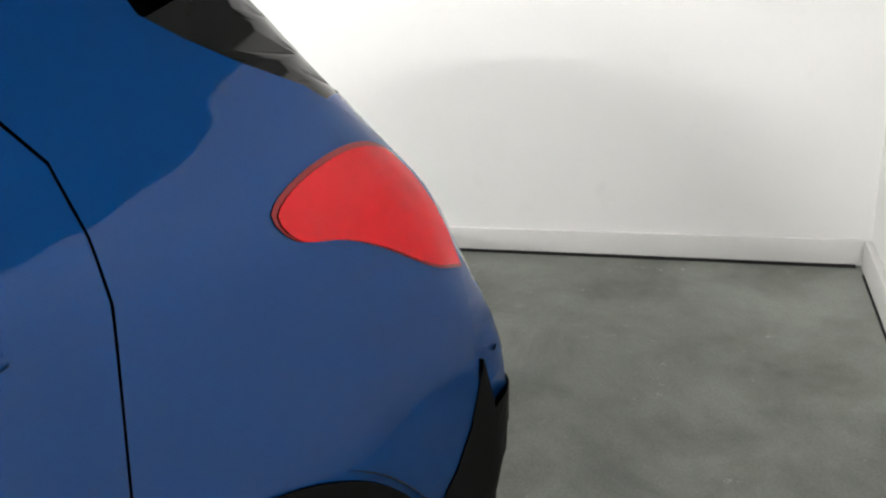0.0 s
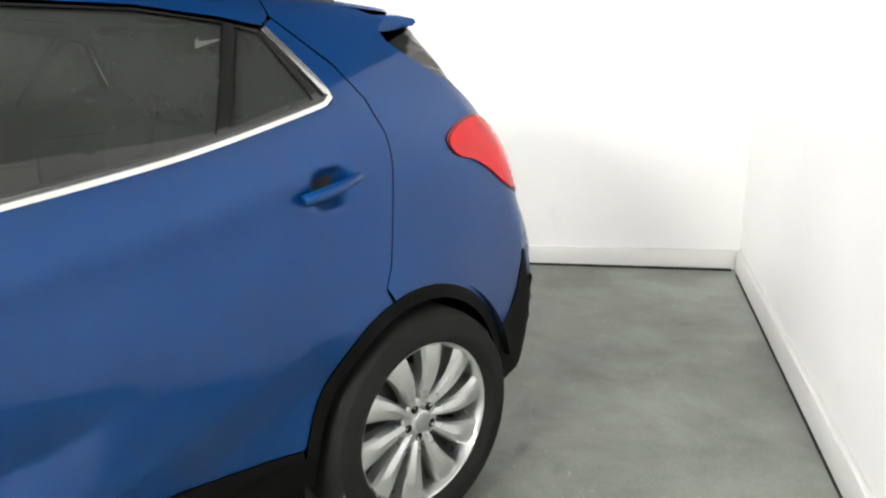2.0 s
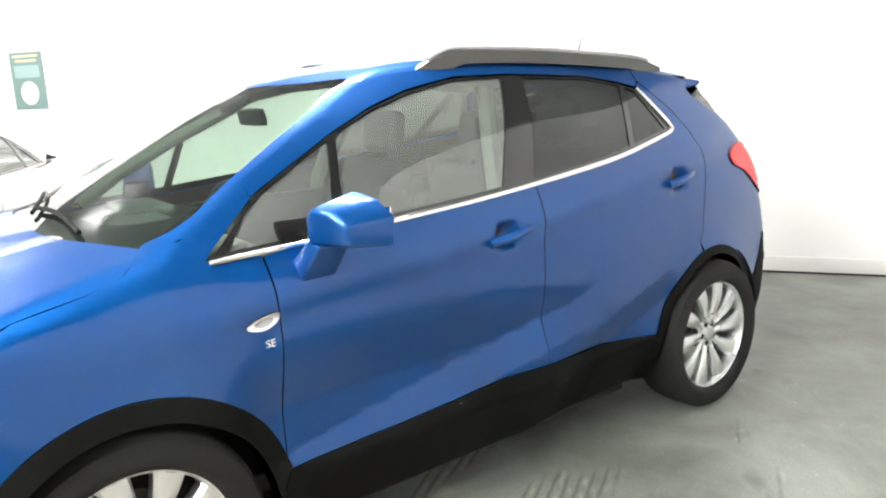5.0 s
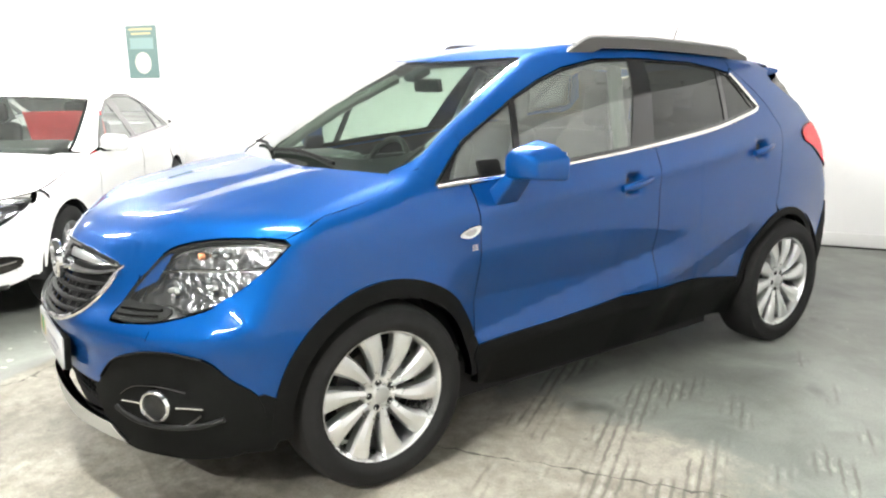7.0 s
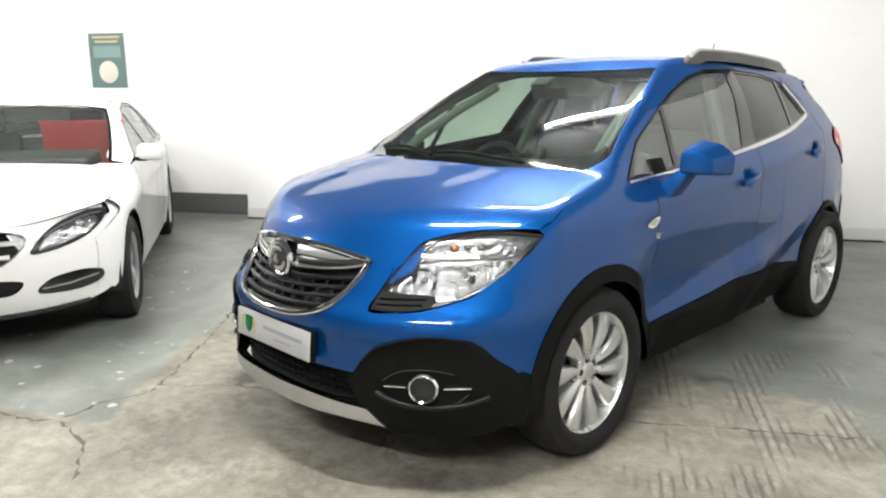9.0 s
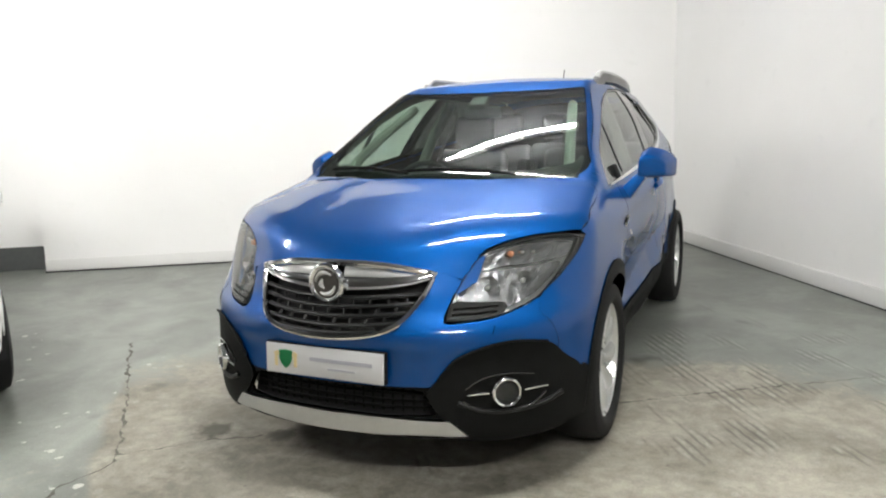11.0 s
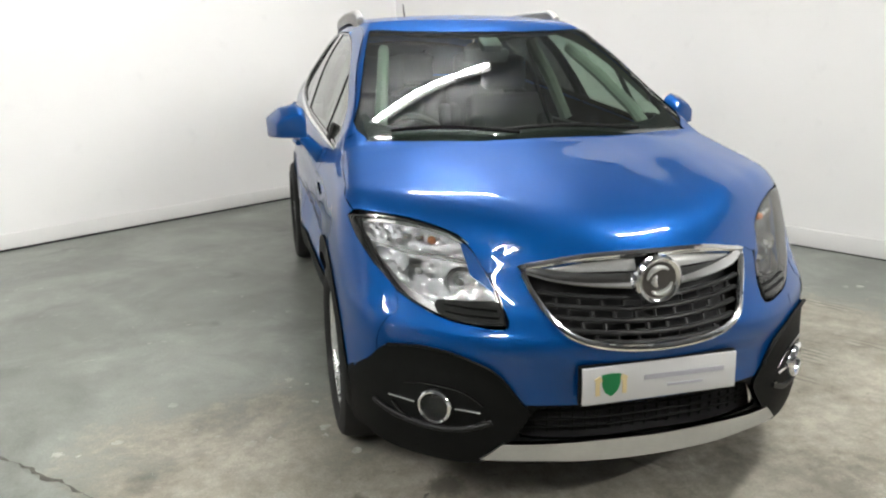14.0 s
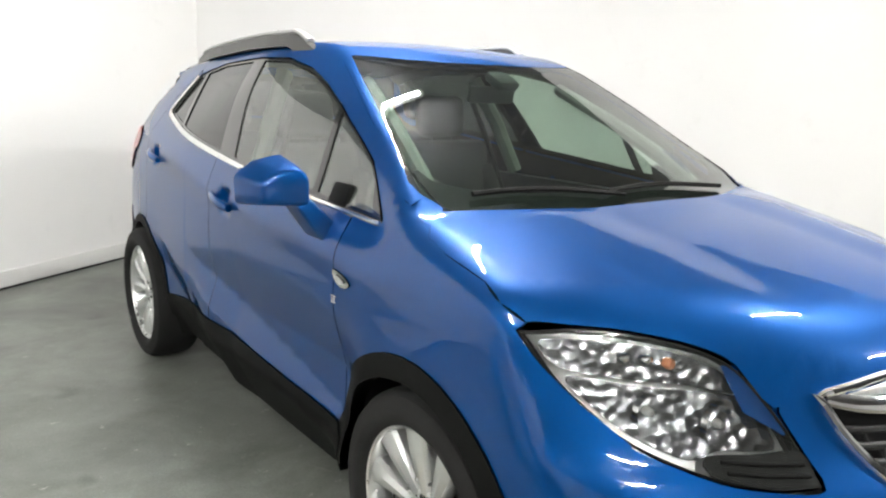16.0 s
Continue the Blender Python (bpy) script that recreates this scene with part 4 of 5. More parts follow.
# sides: cladding, arches, lamps
sill = [(-.80, .28), (-.72, .235), (-.6, .215), (.93, .22), (.915, .40), (.900, .440), (.55, .490), (.3, .503), (0, .503), (-.44, .466), (-.80, .442), (-.83, .40)]
tail_loop = rounded([(1.527, 1.145), (1.588, 1.180), (1.694, 1.198), (1.775, 1.172), (1.83, 1.10), (1.870, 1.0), (1.888, .922), (1.81, .958), (1.704, 1.034), (1.635, 1.072), (1.553, 1.099)], .02, True, (6,))
for s in (False, True):
    m = -1 if s else 1
    panel("sill_cladding", lambda x, y, z: car_f(x, y, z, .85), rounded(sill, .03, True, range(len(sill))), "flank", BLACK, car, off=.006, rim=.03, mirror=s, label="black plastic sill cladding")
    for ya, a0, a1, outer in ((FA, -2, 186, ARCH_F), (RA, 6, 184, ARCH_R)):
        yc = ya + (.012 if ya < 0 else 0)
        ring = arc(yc, WR, outer, a0, a1, 40) + arc(yc, WR, .376, a1, a0, 40)
        panel("arch_cladding", F, ring, "flank", BLACK, car, off=.006, step=.04, rim=.04, mirror=s, label="black plastic wheel arch trim")
        bm = bmesh.new()
        inner = [(.43 * math.cos(radians(a)), .43 * math.sin(radians(a))) for a in range(8, 173, 6)]
        rows = [[bm.verts.new((m * x, ya + a, WR + b)) for a, b in inner] for x in (.50, .80)]
        for i in range(len(inner) - 1):
            bm.faces.new((rows[0][i], rows[0][i + 1], rows[1][i + 1], rows[1][i]))
        part("arch_liner", bm, DARK, car)
    corner = [(-1.66, .27), (-1.612, .36), (-1.618, .44), (-1.68, .475), (-1.78, .455), (-1.93, .42), (-1.93, .28)]
    panel("bumper_corner", F, rounded(corner, .03, True, range(7)), "flank", BLACK, car, off=.004, rim=.03, mirror=s, label="black plastic bumper corner ahead of the wheel")
    rear_clad = [(1.712, .38), (1.705, .45), (1.74, .50), (1.80, .54), (1.85, .60), (1.885, .675), (1.905, .725), (1.925, .62), (1.93, .5), (1.89, .31), (1.74, .30)]
    panel("rear_cladding", F, rounded(rear_clad, .03, True, range(11)), "flank", BLACK, car, off=.004, rim=.03, mirror=s, label="black lower rear bumper corner")
    tl = panel("tail_lamp", F, tail_loop, "flank", DEEPRED, car, off=.004, step=.025, rim=.02, mirror=s, label="glossy red tail lamp")
    panel("tail_lens", F, [(1.69 + (a - 1.69) * .955, 1.075 + (b - 1.075) * .93) for a, b in tail_loop], "flank", REDLENS, tl, off=.008, step=.025, rim=.006, mirror=s, label="bright red lens")
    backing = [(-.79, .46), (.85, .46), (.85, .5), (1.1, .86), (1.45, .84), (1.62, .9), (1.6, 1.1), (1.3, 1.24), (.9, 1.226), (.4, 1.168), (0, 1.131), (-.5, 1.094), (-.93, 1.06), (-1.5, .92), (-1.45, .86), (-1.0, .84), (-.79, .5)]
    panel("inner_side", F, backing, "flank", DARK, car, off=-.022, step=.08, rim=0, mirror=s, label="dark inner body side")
    # handles
    for yh, zh in ((.04, 1.005), (1.065, 1.085)):
        line = [(yh - .095 + .19 * u, zh - .012 + .03 * u) for u in np.linspace(0, 1, 9)]
        x0, x1 = (on_body(F, [line[k]], "flank", .012)[0][0][0] for k in (0, -1))
        pts = [(m * (x0 + (x1 - x0) * i / 8 + .016 * math.sin(math.pi * i / 8)), a, b) for i, (a, b) in enumerate(line)]
        part("door_handle", tube(pts, lambda u: .0175 - .009 * abs(u - .3), 12), BLUE, car, "body-coloured door handle")
    # side repeater and trim letters
    rep = rounded([(-.905, .898), (-.865, .918), (-.81, .925), (-.815, .900), (-.85, .882), (-.885, .885)], .012)
    rp = panel("side_repeater", F, rep, "flank", CHROME, car, off=.006, step=.02, rim=.01, mirror=s, label="chrome-edged side repeater")
    panel("repeater_lens", F, [(-.855 + (a + .855) * .55, .903 + (b - .903) * .5) for a, b in rep], "flank", PAPER, rp, off=.010, step=.02, rim=.004, mirror=s)
    fc = bpy.data.curves.new("letters", "FONT")
    fc.body, fc.size, fc.extrude, fc.align_x, fc.align_y = "SE", .030, .002, "CENTER", "CENTER"
    tmp = new("letters", fc)
    bpy.context.view_layer.update()
    me = bpy.data.meshes.new_from_object(tmp.evaluated_get(bpy.context.evaluated_depsgraph_get()))
    bpy.data.objects.remove(tmp)
    bpy.data.curves.remove(fc)
    me.materials.clear()
    me.materials.append(CHROME)
    letters = new("trim_letters", me)
    letters.parent = car
    letters["label"] = "small chrome letters SE"
    letters.matrix_basis = pose(m * .872, -.848, .848, 86, 0, m * 90)

# rear
panel("tailgate", F, rounded(mirror_half([(0, 1.255), (.55, 1.255), (.655, 1.262), (.70, 1.18), (.735, 1.0), (.745, .70), (0, .70)]), .04), "rear", BLUE, car, off=-.003, step=.06)
panel("rear_bumper", F, rounded(mirror_half([(0, .71), (.755, .71), (.775, .6), (.77, .46), (0, .46)]), .04), "rear", BLUE, car, off=-.004, step=.06)
panel("rear_valance", F, rounded(mirror_half([(0, .49), (.72, .60), (.74, .5), (.70, .28), (0, .25)]), .04), "rear", BLACK, car, off=.003, step=.06)
panel("rear_screen", F, rounded(mirror_half([(0, 1.50), (.46, 1.49), (.565, 1.44), (.625, 1.37), (.662, 1.30), (.668, 1.262), (.55, 1.245), (0, 1.245)]), .04), "rear", REARGLASS, car, off=-.006, step=.06, rim=0, label="dark rear screen")
bm = bmesh.new()
spine = [(x, 1.60 + .06 * (1 - (x / .52) ** 2), 1.545 - .055 * (x / .52) ** 2) for x in np.linspace(-.50, .50, 21)]
rows = []
for x, y, z in spine:
    rows.append([bm.verts.new((x, y - .16, z + .006)), bm.verts.new((x, y - .02, z + .004)), bm.verts.new((x, y + .05, z - .006)), bm.verts.new((x, y + .06, z - .016)), bm.verts.new((x, y + .045, z - .028)), bm.verts.new((x, y - .05, z - .04)), bm.verts.new((x, y - .16, z - .05))])
for a, b in zip(rows, rows[1:]):
    for k in range(7):
        bm.faces.new((a[k], a[(k + 1) % 7], b[(k + 1) % 7], b[k]))
bm.faces.new(rows[0])
bm.faces.new(rows[-1])
part("roof_spoiler", bm, BLUE, car)

panel("tailgate_lining", F, rounded(mirror_half([(0, 1.25), (.55, 1.25), (.64, 1.25), (.68, 1.15), (.70, .8), (0, .8)]), .06), "rear", DASH, car, off=-.03, step=.1, rim=0, label="dark tailgate lining")
# roof rails and aerial
for m in (1, -1):
    rail = rounded([(-.10, 1.566), (-.03, 1.600), (.05, 1.634), (.12, 1.638), (.5, 1.634), (.9, 1.616), (1.10, 1.605), (1.22, 1.593), (1.36, 1.560)], .04, False)
    xs = [float(np.interp(y, (-.1, .3, .9, 1.4), (.530, .538, .515, .468))) for y, z in rail]
    bm = bmesh.new()
    rows = []
    for (y, z), x in zip(rail, xs):
        foot = max(0.0, 1 - min(abs(y + .07), abs(y - 1.34)) / .20)
        base = top_c(y) - .18 * x * x - .03
        lowz = max(base - .01, z - .052 - .06 * foot)
        sec = [(-.019, lowz), (-.017, z - .006), (-.008, z), (.008, z), (.017, z - .006), (.021, lowz)]
        rows.append([bm.verts.new((m * (x + a), y, b)) for a, b in sec])
    for a, b in zip(rows, rows[1:]):
        for k in range(6):
            bm.faces.new((a[k], a[(k + 1) % 6], b[(k + 1) % 6], b[k]))
    bm.faces.new(rows[0])
    bm.faces.new(rows[-1])
    rr = part("roof_rail", bm, RAILGREY, car, "dark grey roof rail with a silver top")
    part("rail_top", tube([(m * x, y, z) for (y, z), x in list(zip(rail, xs))[2:-3]], .0195, 8, flat=.62), RAILTOP, rr)
part("aerial", tube([(-.02, 1.33, 1.59), (-.02, 1.345, 1.62), (-.02, 1.40, 1.74)], lambda u: .010 - .007 * u, 8), BLACK, car, "short black roof aerial")

# door mirrors
def moulded(points, m, bevel):
    """A solid round some corner points, its edges softened."""
    bm = bmesh.new()
    for x, y, z in points:
        bm.verts.new((m * (.83 + (x - .83) * 1.10), -.635 + (y + .615) * 1.10, 1.07 + (z - 1.07) * 1.10))
    bmesh.ops.convex_hull(bm, input=bm.verts[:])
    bmesh.ops.delete(bm, geom=[v for v in bm.verts if not v.link_faces], context="VERTS")
    bmesh.ops.dissolve_limit(bm, angle_limit=radians(8), verts=bm.verts[:], edges=bm.edges[:])
    bmesh.ops.bevel(bm, geom=bm.edges[:], offset=bevel, segments=3, affect="EDGES", profile=.5, clamp_overlap=True)
    return bm


MIRROR_SHELL = [(1.020, -.525, 1.086), (1.024, -.522, 1.165), (.975, -.540, 1.206), (.908, -.565, 1.224), (.868, -.580, 1.200), (.868, -.575, 1.075), (.930, -.555, 1.075),
                (.985, -.640, 1.095), (.985, -.640, 1.150), (.945, -.665, 1.180), (.895, -.690, 1.190), (.875, -.695, 1.165), (.872, -.690, 1.095)]
MIRROR_NECK = [(.905, -.585, 1.090), (.905, -.675, 1.090), (.868, -.575, 1.110), (.868, -.685, 1.110), (.845, -.600, 1.000), (.845, -.700, 1.000),
               (.790, -.585, 1.030), (.790, -.715, 1.030), (.790, -.600, .965), (.790, -.700, .965)]
for m in (1, -1):
    mir = part("door_mirror", moulded(MIRROR_SHELL, m, .012), BLUE, car, "body-coloured door mirror", angle=50)
    part("mirror_foot", moulded(MIRROR_NECK, m, .010), BLUE, mir, angle=50)
    part("mirror_glass", boxed((.125, .004, .098), (m * .960, -.5575, 1.145), Matrix.Rotation(m * .346, 4, "Z")), CHROME, mir, "mirror glass")
    part("mirror_corner", boxed((.03, .11, .085), (m * .765, -.70, 1.115), Matrix.Rotation(-m * .42, 4, "Y"), .012), BLACK, mir, "black mirror corner trim")


# wheels
def wheel(parent, at, turn, spin):
    hub = part("wheel", revolve([(.224, -.12), (.231, -.10), (.232, .05), (.239, .075), (.246, .083), (.249, .088), (.246, .091), (.241, .088), (.2355, .074), (.231, .03), (.228, -.08)], 64), ALLOY, parent, "silver multi-spoke alloy wheel")
    hub.matrix_basis = Matrix.Translation(at) @ turn
    part("tyre", revolve([(.240, -.10), (.256, -.108), (.29, -.115), (.325, -.105), (.340, -.085), (.345, -.05), (.346, 0), (.345, .05), (.340, .083), (.328, .103), (.312, .110), (.300, .1095), (.290, .114), (.270, .113), (.257, .104), (.249, .092), (.240, .085)], 72), RUBBER, hub, "black road tyre")
    part("brake_disc", revolve([(0, .0), (.06, .005), (.065, -.01), (.15, -.012), (.15, -.03), (.06, -.03)], 40), IRON, hub)
    part("wheel_well_back", revolve([(0, -.06), (.222, -.06)], 40), DARK, hub)
    spoke = None
    for k in range(10):
        a = math.radians(36 * k + spin)
        lean = .05
        if k < 1:
            bm = bmesh.new()
            rows = []
            for u in np.linspace(0, 1, 9):
                r = .045 + .191 * u
                w = .0145 + .0300 * u ** 1.15
                c = lean * .22 * math.sin(u * math.pi) + lean * .12 * u
                x = .056 + .016 * math.sin(u * math.pi * .75) + .010 * u
                sec = [(-w, x - .05), (-w, x - .014), (-w * .72, x - .001), (w * .15, x + .004), (w * .80, x - .004), (w, x - .016), (w, x - .05)]
                rows.append([bm.verts.new((b, c + d, r)) for d, b in sec])
            for p, q in zip(rows, rows[1:]):
                for j in range(6):
                    bm.faces.new((p[j], p[j + 1], q[j + 1], q[j]))
            ob = part("spoke", bm, ALLOY, hub, angle=28)
            spoke = ob
        else:
            ob = new("spoke", spoke.data)
            ob.parent = hub
        ob.rotation_euler = (a, 0, 0)
    part("hub_boss", revolve([(.072, .02), (.072, .052), (.066, .058), (.036, .060), (.034, .066), (.030, .069), (0, .070)], 40), ALLOY, hub)
    part("hub_cap", revolve([(.030, .0695), (.026, .072), (.012, .0715), (0, .0725)], 30), SILVER, hub)
    nut = None
    for k in range(5):
        a = math.radians(72 * k + spin + 18)
        if nut is None:
            bm = revolve([(.0125, .045), (.0125, .0615), (.0095, .0622), (.0085, .0600), (.004, .0600), (0, .0605)], 14)
            nut = part("wheel_nut", bm, DARK, hub)
            ob = nut
        else:
            ob = new("wheel_nut", nut.data)
            ob.parent = hub
        ob.location = (0, .049 * math.cos(a), .049 * math.sin(a))
    return hub


for m in (1, -1):
    for ya, spin in ((FA, 12), (RA, 25)):
        wheel(car, (m * .752, ya, WR), Matrix() if m > 0 else Matrix.Rotation(math.pi, 4, "Z"), spin)

# cabin and underside
bm = bmesh.new()
box(bm, (1.26, 2.7, .06), (0, .30, .32))
box(bm, (.05, 1.6, .56), (.70, .04, .755))
box(bm, (.05, 1.6, .56), (-.70, .04, .755))
box(bm, (1.3, .10, .62), (0, 1.66, .75))
for s in (-1, 1):
    box(bm, (.05, .85, .30), (s * .70, 1.28, .97))
part("cabin_tub", bm, DASH, car, "black cabin floor and door linings", smooth=False)
bm = bmesh.new()
box(bm, (1.04, 1.05, .62), (0, -1.27, .51))
box(bm, (1.04, 1.0, .59), (0, 1.36, .48))
box(bm, (1.36, 1.66, .16), (0, .04, .24))
part("underbody", bm, DARK, car, "dark underbody", smooth=False)
bm = boxed((1.36, .44, .22), (0, -.86, .93), bevel=.07, seg=4)
dash = part("dashboard", bm, DASH, car, "black plastic dashboard")
part("dash_top", boxed((1.30, .42, .06), (0, -.99, 1.045), Matrix.Rotation(.10, 4, "X"), .025, 3), DASH, dash)
part("dash_hood", boxed((.36, .20, .09), (-.37, -.80, 1.065), bevel=.035, seg=3), DASH, dash)
part("centre_console", boxed((.24, .8, .22), (0, -.40, .66), bevel=.04), DASH, dash)
ring = [(.185 * math.cos(a), .185 * math.sin(a), 0) for a in np.linspace(0, 2 * math.pi, 40, endpoint=False)]
steer = part("steering_wheel", tube(ring, .016, 10, True), DASH, car, "black steering wheel")
steer.matrix_basis = pose(-.37, -.50, .985, 62, 0, 0)
part("steering_hub", boxed((.15, .12, .05), (0, -.01, -.015), bevel=.02), DASH, steer)
for a in (0, 180, 270):
    part("steering_spoke", boxed((.13, .035, .018), (.11 * math.cos(radians(a)), .11 * math.sin(radians(a)), -.01), Matrix.Rotation(radians(a), 4, "Z"), .006), DASH, steer)


def seat(at, width=.48, name="front_seat"):
    back = part(name, boxed((width, .14, .62), (0, .10, .58), Matrix.Rotation(-.24, 4, "X"), .055, 4), SEATCLOTH, car, "charcoal cloth seat")
    back.location = at
    part("seat_cushion", boxed((width, .50, .16), (0, -.20, .26), Matrix.Rotation(.08, 4, "X"), .06, 4), SEATCLOTH, back)
    for s in (-1, 1):
        part("seat_bolster", boxed((.09, .17, .46), (s * (width / 2 - .03), .05, .54), Matrix.Rotation(-.24, 4, "X"), .04, 3), SEATCLOTH, back)
    part("headrest", boxed((.27, .10, .20), (0, .21, 1.00), Matrix.Rotation(-.12, 4, "X"), .045, 4), SEATCLOTH, back)
    for s in (-1, 1):
        part("headrest_post", tube([(s * .06, .185, .85), (s * .06, .205, .95)], .006, 8), DASH, back)


seat((.37, .16, .31))
seat((-.37, .16, .31))
for x in (-.42, 0, .42):
    seat((x, .98, .31), .42, "rear_seat")
part("interior_mirror", boxed((.22, .025, .065), (0, -.46, 1.425), Matrix.Rotation(.2, 4, "X"), .012), DASH, car, "black interior mirror")
part("sensor_pod", boxed((.10, .10, .04), (0, -.52, 1.475), Matrix.Rotation(.45, 4, "X"), .015), DASH, car)
for m in (1, -1):
    # pillar trims inside the cabin
    line = [(m * .47, -.34, 1.455), (m * .525, -.60, 1.33), (m * .575, -.83, 1.20), (m * .60, -.97, 1.10)]
    part("pillar_trim", tube(line, .026, 8), LINER, car, "pale inner windscreen pillar")
    part("centre_pillar_trim", tube([(m * .50, .27, 1.49), (m * .60, .20, 1.28), (m * .69, .15, 1.05)], .034, 8), LINER, car, "pale inner centre pillar")
    part("belt_strap", tube([(m * .47, .24, 1.38), (m * .54, .20, 1.2), (m * .62, .16, .95)], .014, 6), BLACK, car)
    part("rear_pillar_trim", tube([(m * .42, 1.20, 1.45), (m * .50, 1.28, 1.30), (m * .56, 1.36, 1.15)], .06, 8), DASH, car)
# wipers
for x0, x1, y0, y1 in ((.42, -.15, -1.185, -1.19), (-.10, -.58, -1.215, -1.09)):
    line = [(x0 + (x1 - x0) * u, y0 + (y1 - y0) * u + .012 * math.sin(u * math.pi)) for u in np.linspace(0, 1, 12)]
    part("wiper", tube([tuple(k) for k in on_body(F, line, "above", .012)[0]], .008, 6), BLACK, car, "black wiper arm")

# ---- the white saloon beside it ----
def build_saloon(m, label):
    sal = thing("saloon_car", m, label, "car", "parked saloons")
    f = saloon_f
    fa, ra, wr, ar = SAL_FRONT, SAL_REAR, .33, .366
    seal = [(.705, -.80), (.690, -.62), (.662, -.40), (.630, -.20), (.592, -.02), (.588, .10)]
    cant = [(.590, .35), (.590, .65), (.578, .95), (.555, 1.25)]
    upper = [(p[1], p[2]) for p in on_body(f, seal + cant, "above")[0]]
    loops = {
        "front_wing": [(-1.93, .62), (-1.76, .70), (-1.62, .745), (-1.55, .80), (-1.3, .855), (-1.0, .91), (-.86, .945), (-.80, .93), (-.80, .30)] + arc(fa, wr, ar, -4, 178, 18) + [(-1.84, .30), (-1.95, .32), (-1.95, .46)],
        "front_door": [(-.793, .30), (-.793, .925), (-.60, .945), (.30, .955), (.30, .30)],
        "rear_door": [(.307, .30), (.307, .955), (1.0, .965), (1.28, .96), (1.22, .78)] + arc(ra, wr, ar, 115, 176, 8) + [(1.0, .30)],
        "rear_quarter": [(1.228, .785), (1.287, .96), (1.5, .97), (1.9, .99), (2.25, .93), (2.3, .5), (1.86, .32)] + arc(ra, wr, ar, 0, 110, 10),
        "roof_pillar": [(-.80, .93)] + upper + [(1.75, 1.08), (1.5, .985), (1.46, 1.02), (1.15, 1.22), (.85, 1.325), (.5, 1.335), (.15, 1.29), (-.2, 1.175), (-.5, 1.03), (-.62, .965)],
    }
    for name, lp in loops.items():
        for s in (False, True):
            panel(name, f, rounded(lp, .05, True, range(len(lp))), "flank", WHITE, sal, step=.07, mirror=s)
    glass_loop = [(-.60, .965), (.3, .972), (1.0, .982), (1.47, .992), (1.44, 1.025), (1.15, 1.212), (.85, 1.318), (.5, 1.328), (.15, 1.283), (-.2, 1.168), (-.48, 1.03)]
    fr = [(-.44, .985), (.235, .985), (.235, 1.295), (.15, 1.265), (-.18, 1.155)]
    rr = [(.34, .988), (1.05, .995), (1.05, 1.235), (.85, 1.30), (.5, 1.312), (.34, 1.305)]
    rq = [(1.09, .998), (1.38, 1.005), (1.11, 1.205)]
    for s in (False, True):
        panel("window_frame", f, rounded(glass_loop, .05, True, range(11)), "flank", GLOSSBLACK, sal, off=-.003, holes=[fr, rr, rq], step=.08, mirror=s)
        for name, lp in (("front_window", fr), ("rear_window", rr), ("rear_quarter_light", rq)):
            panel(name, f, lp, "flank", SIDE, sal, off=-.008, step=.08, rim=0, mirror=s)
        strip("waist_strip", f, [(-.62, .957), (.3, .965), (1.0, .975), (1.48, .985)], "flank", .014, CHROME, sal, mirror=s)
        panel("sill", f, [(-1.02, .2), (1.02, .2), (1.02, .31), (-1.02, .31)], "flank", WHITE, sal, off=-.004, step=.1, mirror=s)
        lamp_loop = rounded([(.462, .580), (.60, .594), (.72, .640), (.785, .700), (.798, .752), (.71, .760), (.60, .728), (.525, .678)], .03)
        lamp = panel("headlight", f, lamp_loop, "front", GLOSSBLACK, sal, off=.006, step=.04, rim=.02, mirror=s, label="dark headlight with bright light strips")
        bowl = rounded([(.50, .602), (.60, .612), (.70, .652), (.765, .702), (.735, .735), (.64, .715), (.56, .675)], .03)
        panel("lamp_bowl", f, bowl, "front", FACETED, lamp, off=.009, step=.04, rim=.004, mirror=s)
        strip("light_strip", f, rounded([(.52, .655), (.60, .700), (.70, .732), (.775, .738)], .03, False), "front", .014, REFLECTOR, lamp, mirror=s, off=.010)
        strip("light_strip", f, rounded([(.50, .595), (.60, .622), (.70, .665)], .03, False), "front", .010, REFLECTOR, lamp, mirror=s, off=.010)
        for x, z in ((.60, .655), (.68, .695)):
            p = on_body(f, [(x, z)], "front", .004)[0][0]
            b = part("lamp_lens", revolve([(0, -.008), (.018, -.006), (.027, 0), (.03, .004)], 18, "y"), REFLECTOR, lamp)
            b.location = (-p[0] if s else p[0], p[1], p[2])
        vent = rounded([(.48, .36), (.54, .43), (.68, .455), (.78, .43), (.77, .375), (.66, .345)], .03)
        panel("side_intake", f, vent, "front", GLOSSBLACK, sal, off=.003, step=.05, mirror=s, label="black side intake with a chrome strip")
        strip("intake_trim", f, [(.50, .385), (.62, .392), (.755, .415)], "front", .012, CHROME, sal, mirror=s, off=.008)
        sx = -1 if s else 1
        mir = part("door_mirror", boxed((.20, .11, .12), (sx * .965, -.60, .995), Matrix.Rotation(sx * .08, 4, "Y"), .045, 4), WHITE, sal)
        part("mirror_base", boxed((.12, .07, .03), (sx * .875, -.58, .945), None, .01), BLACK, mir)
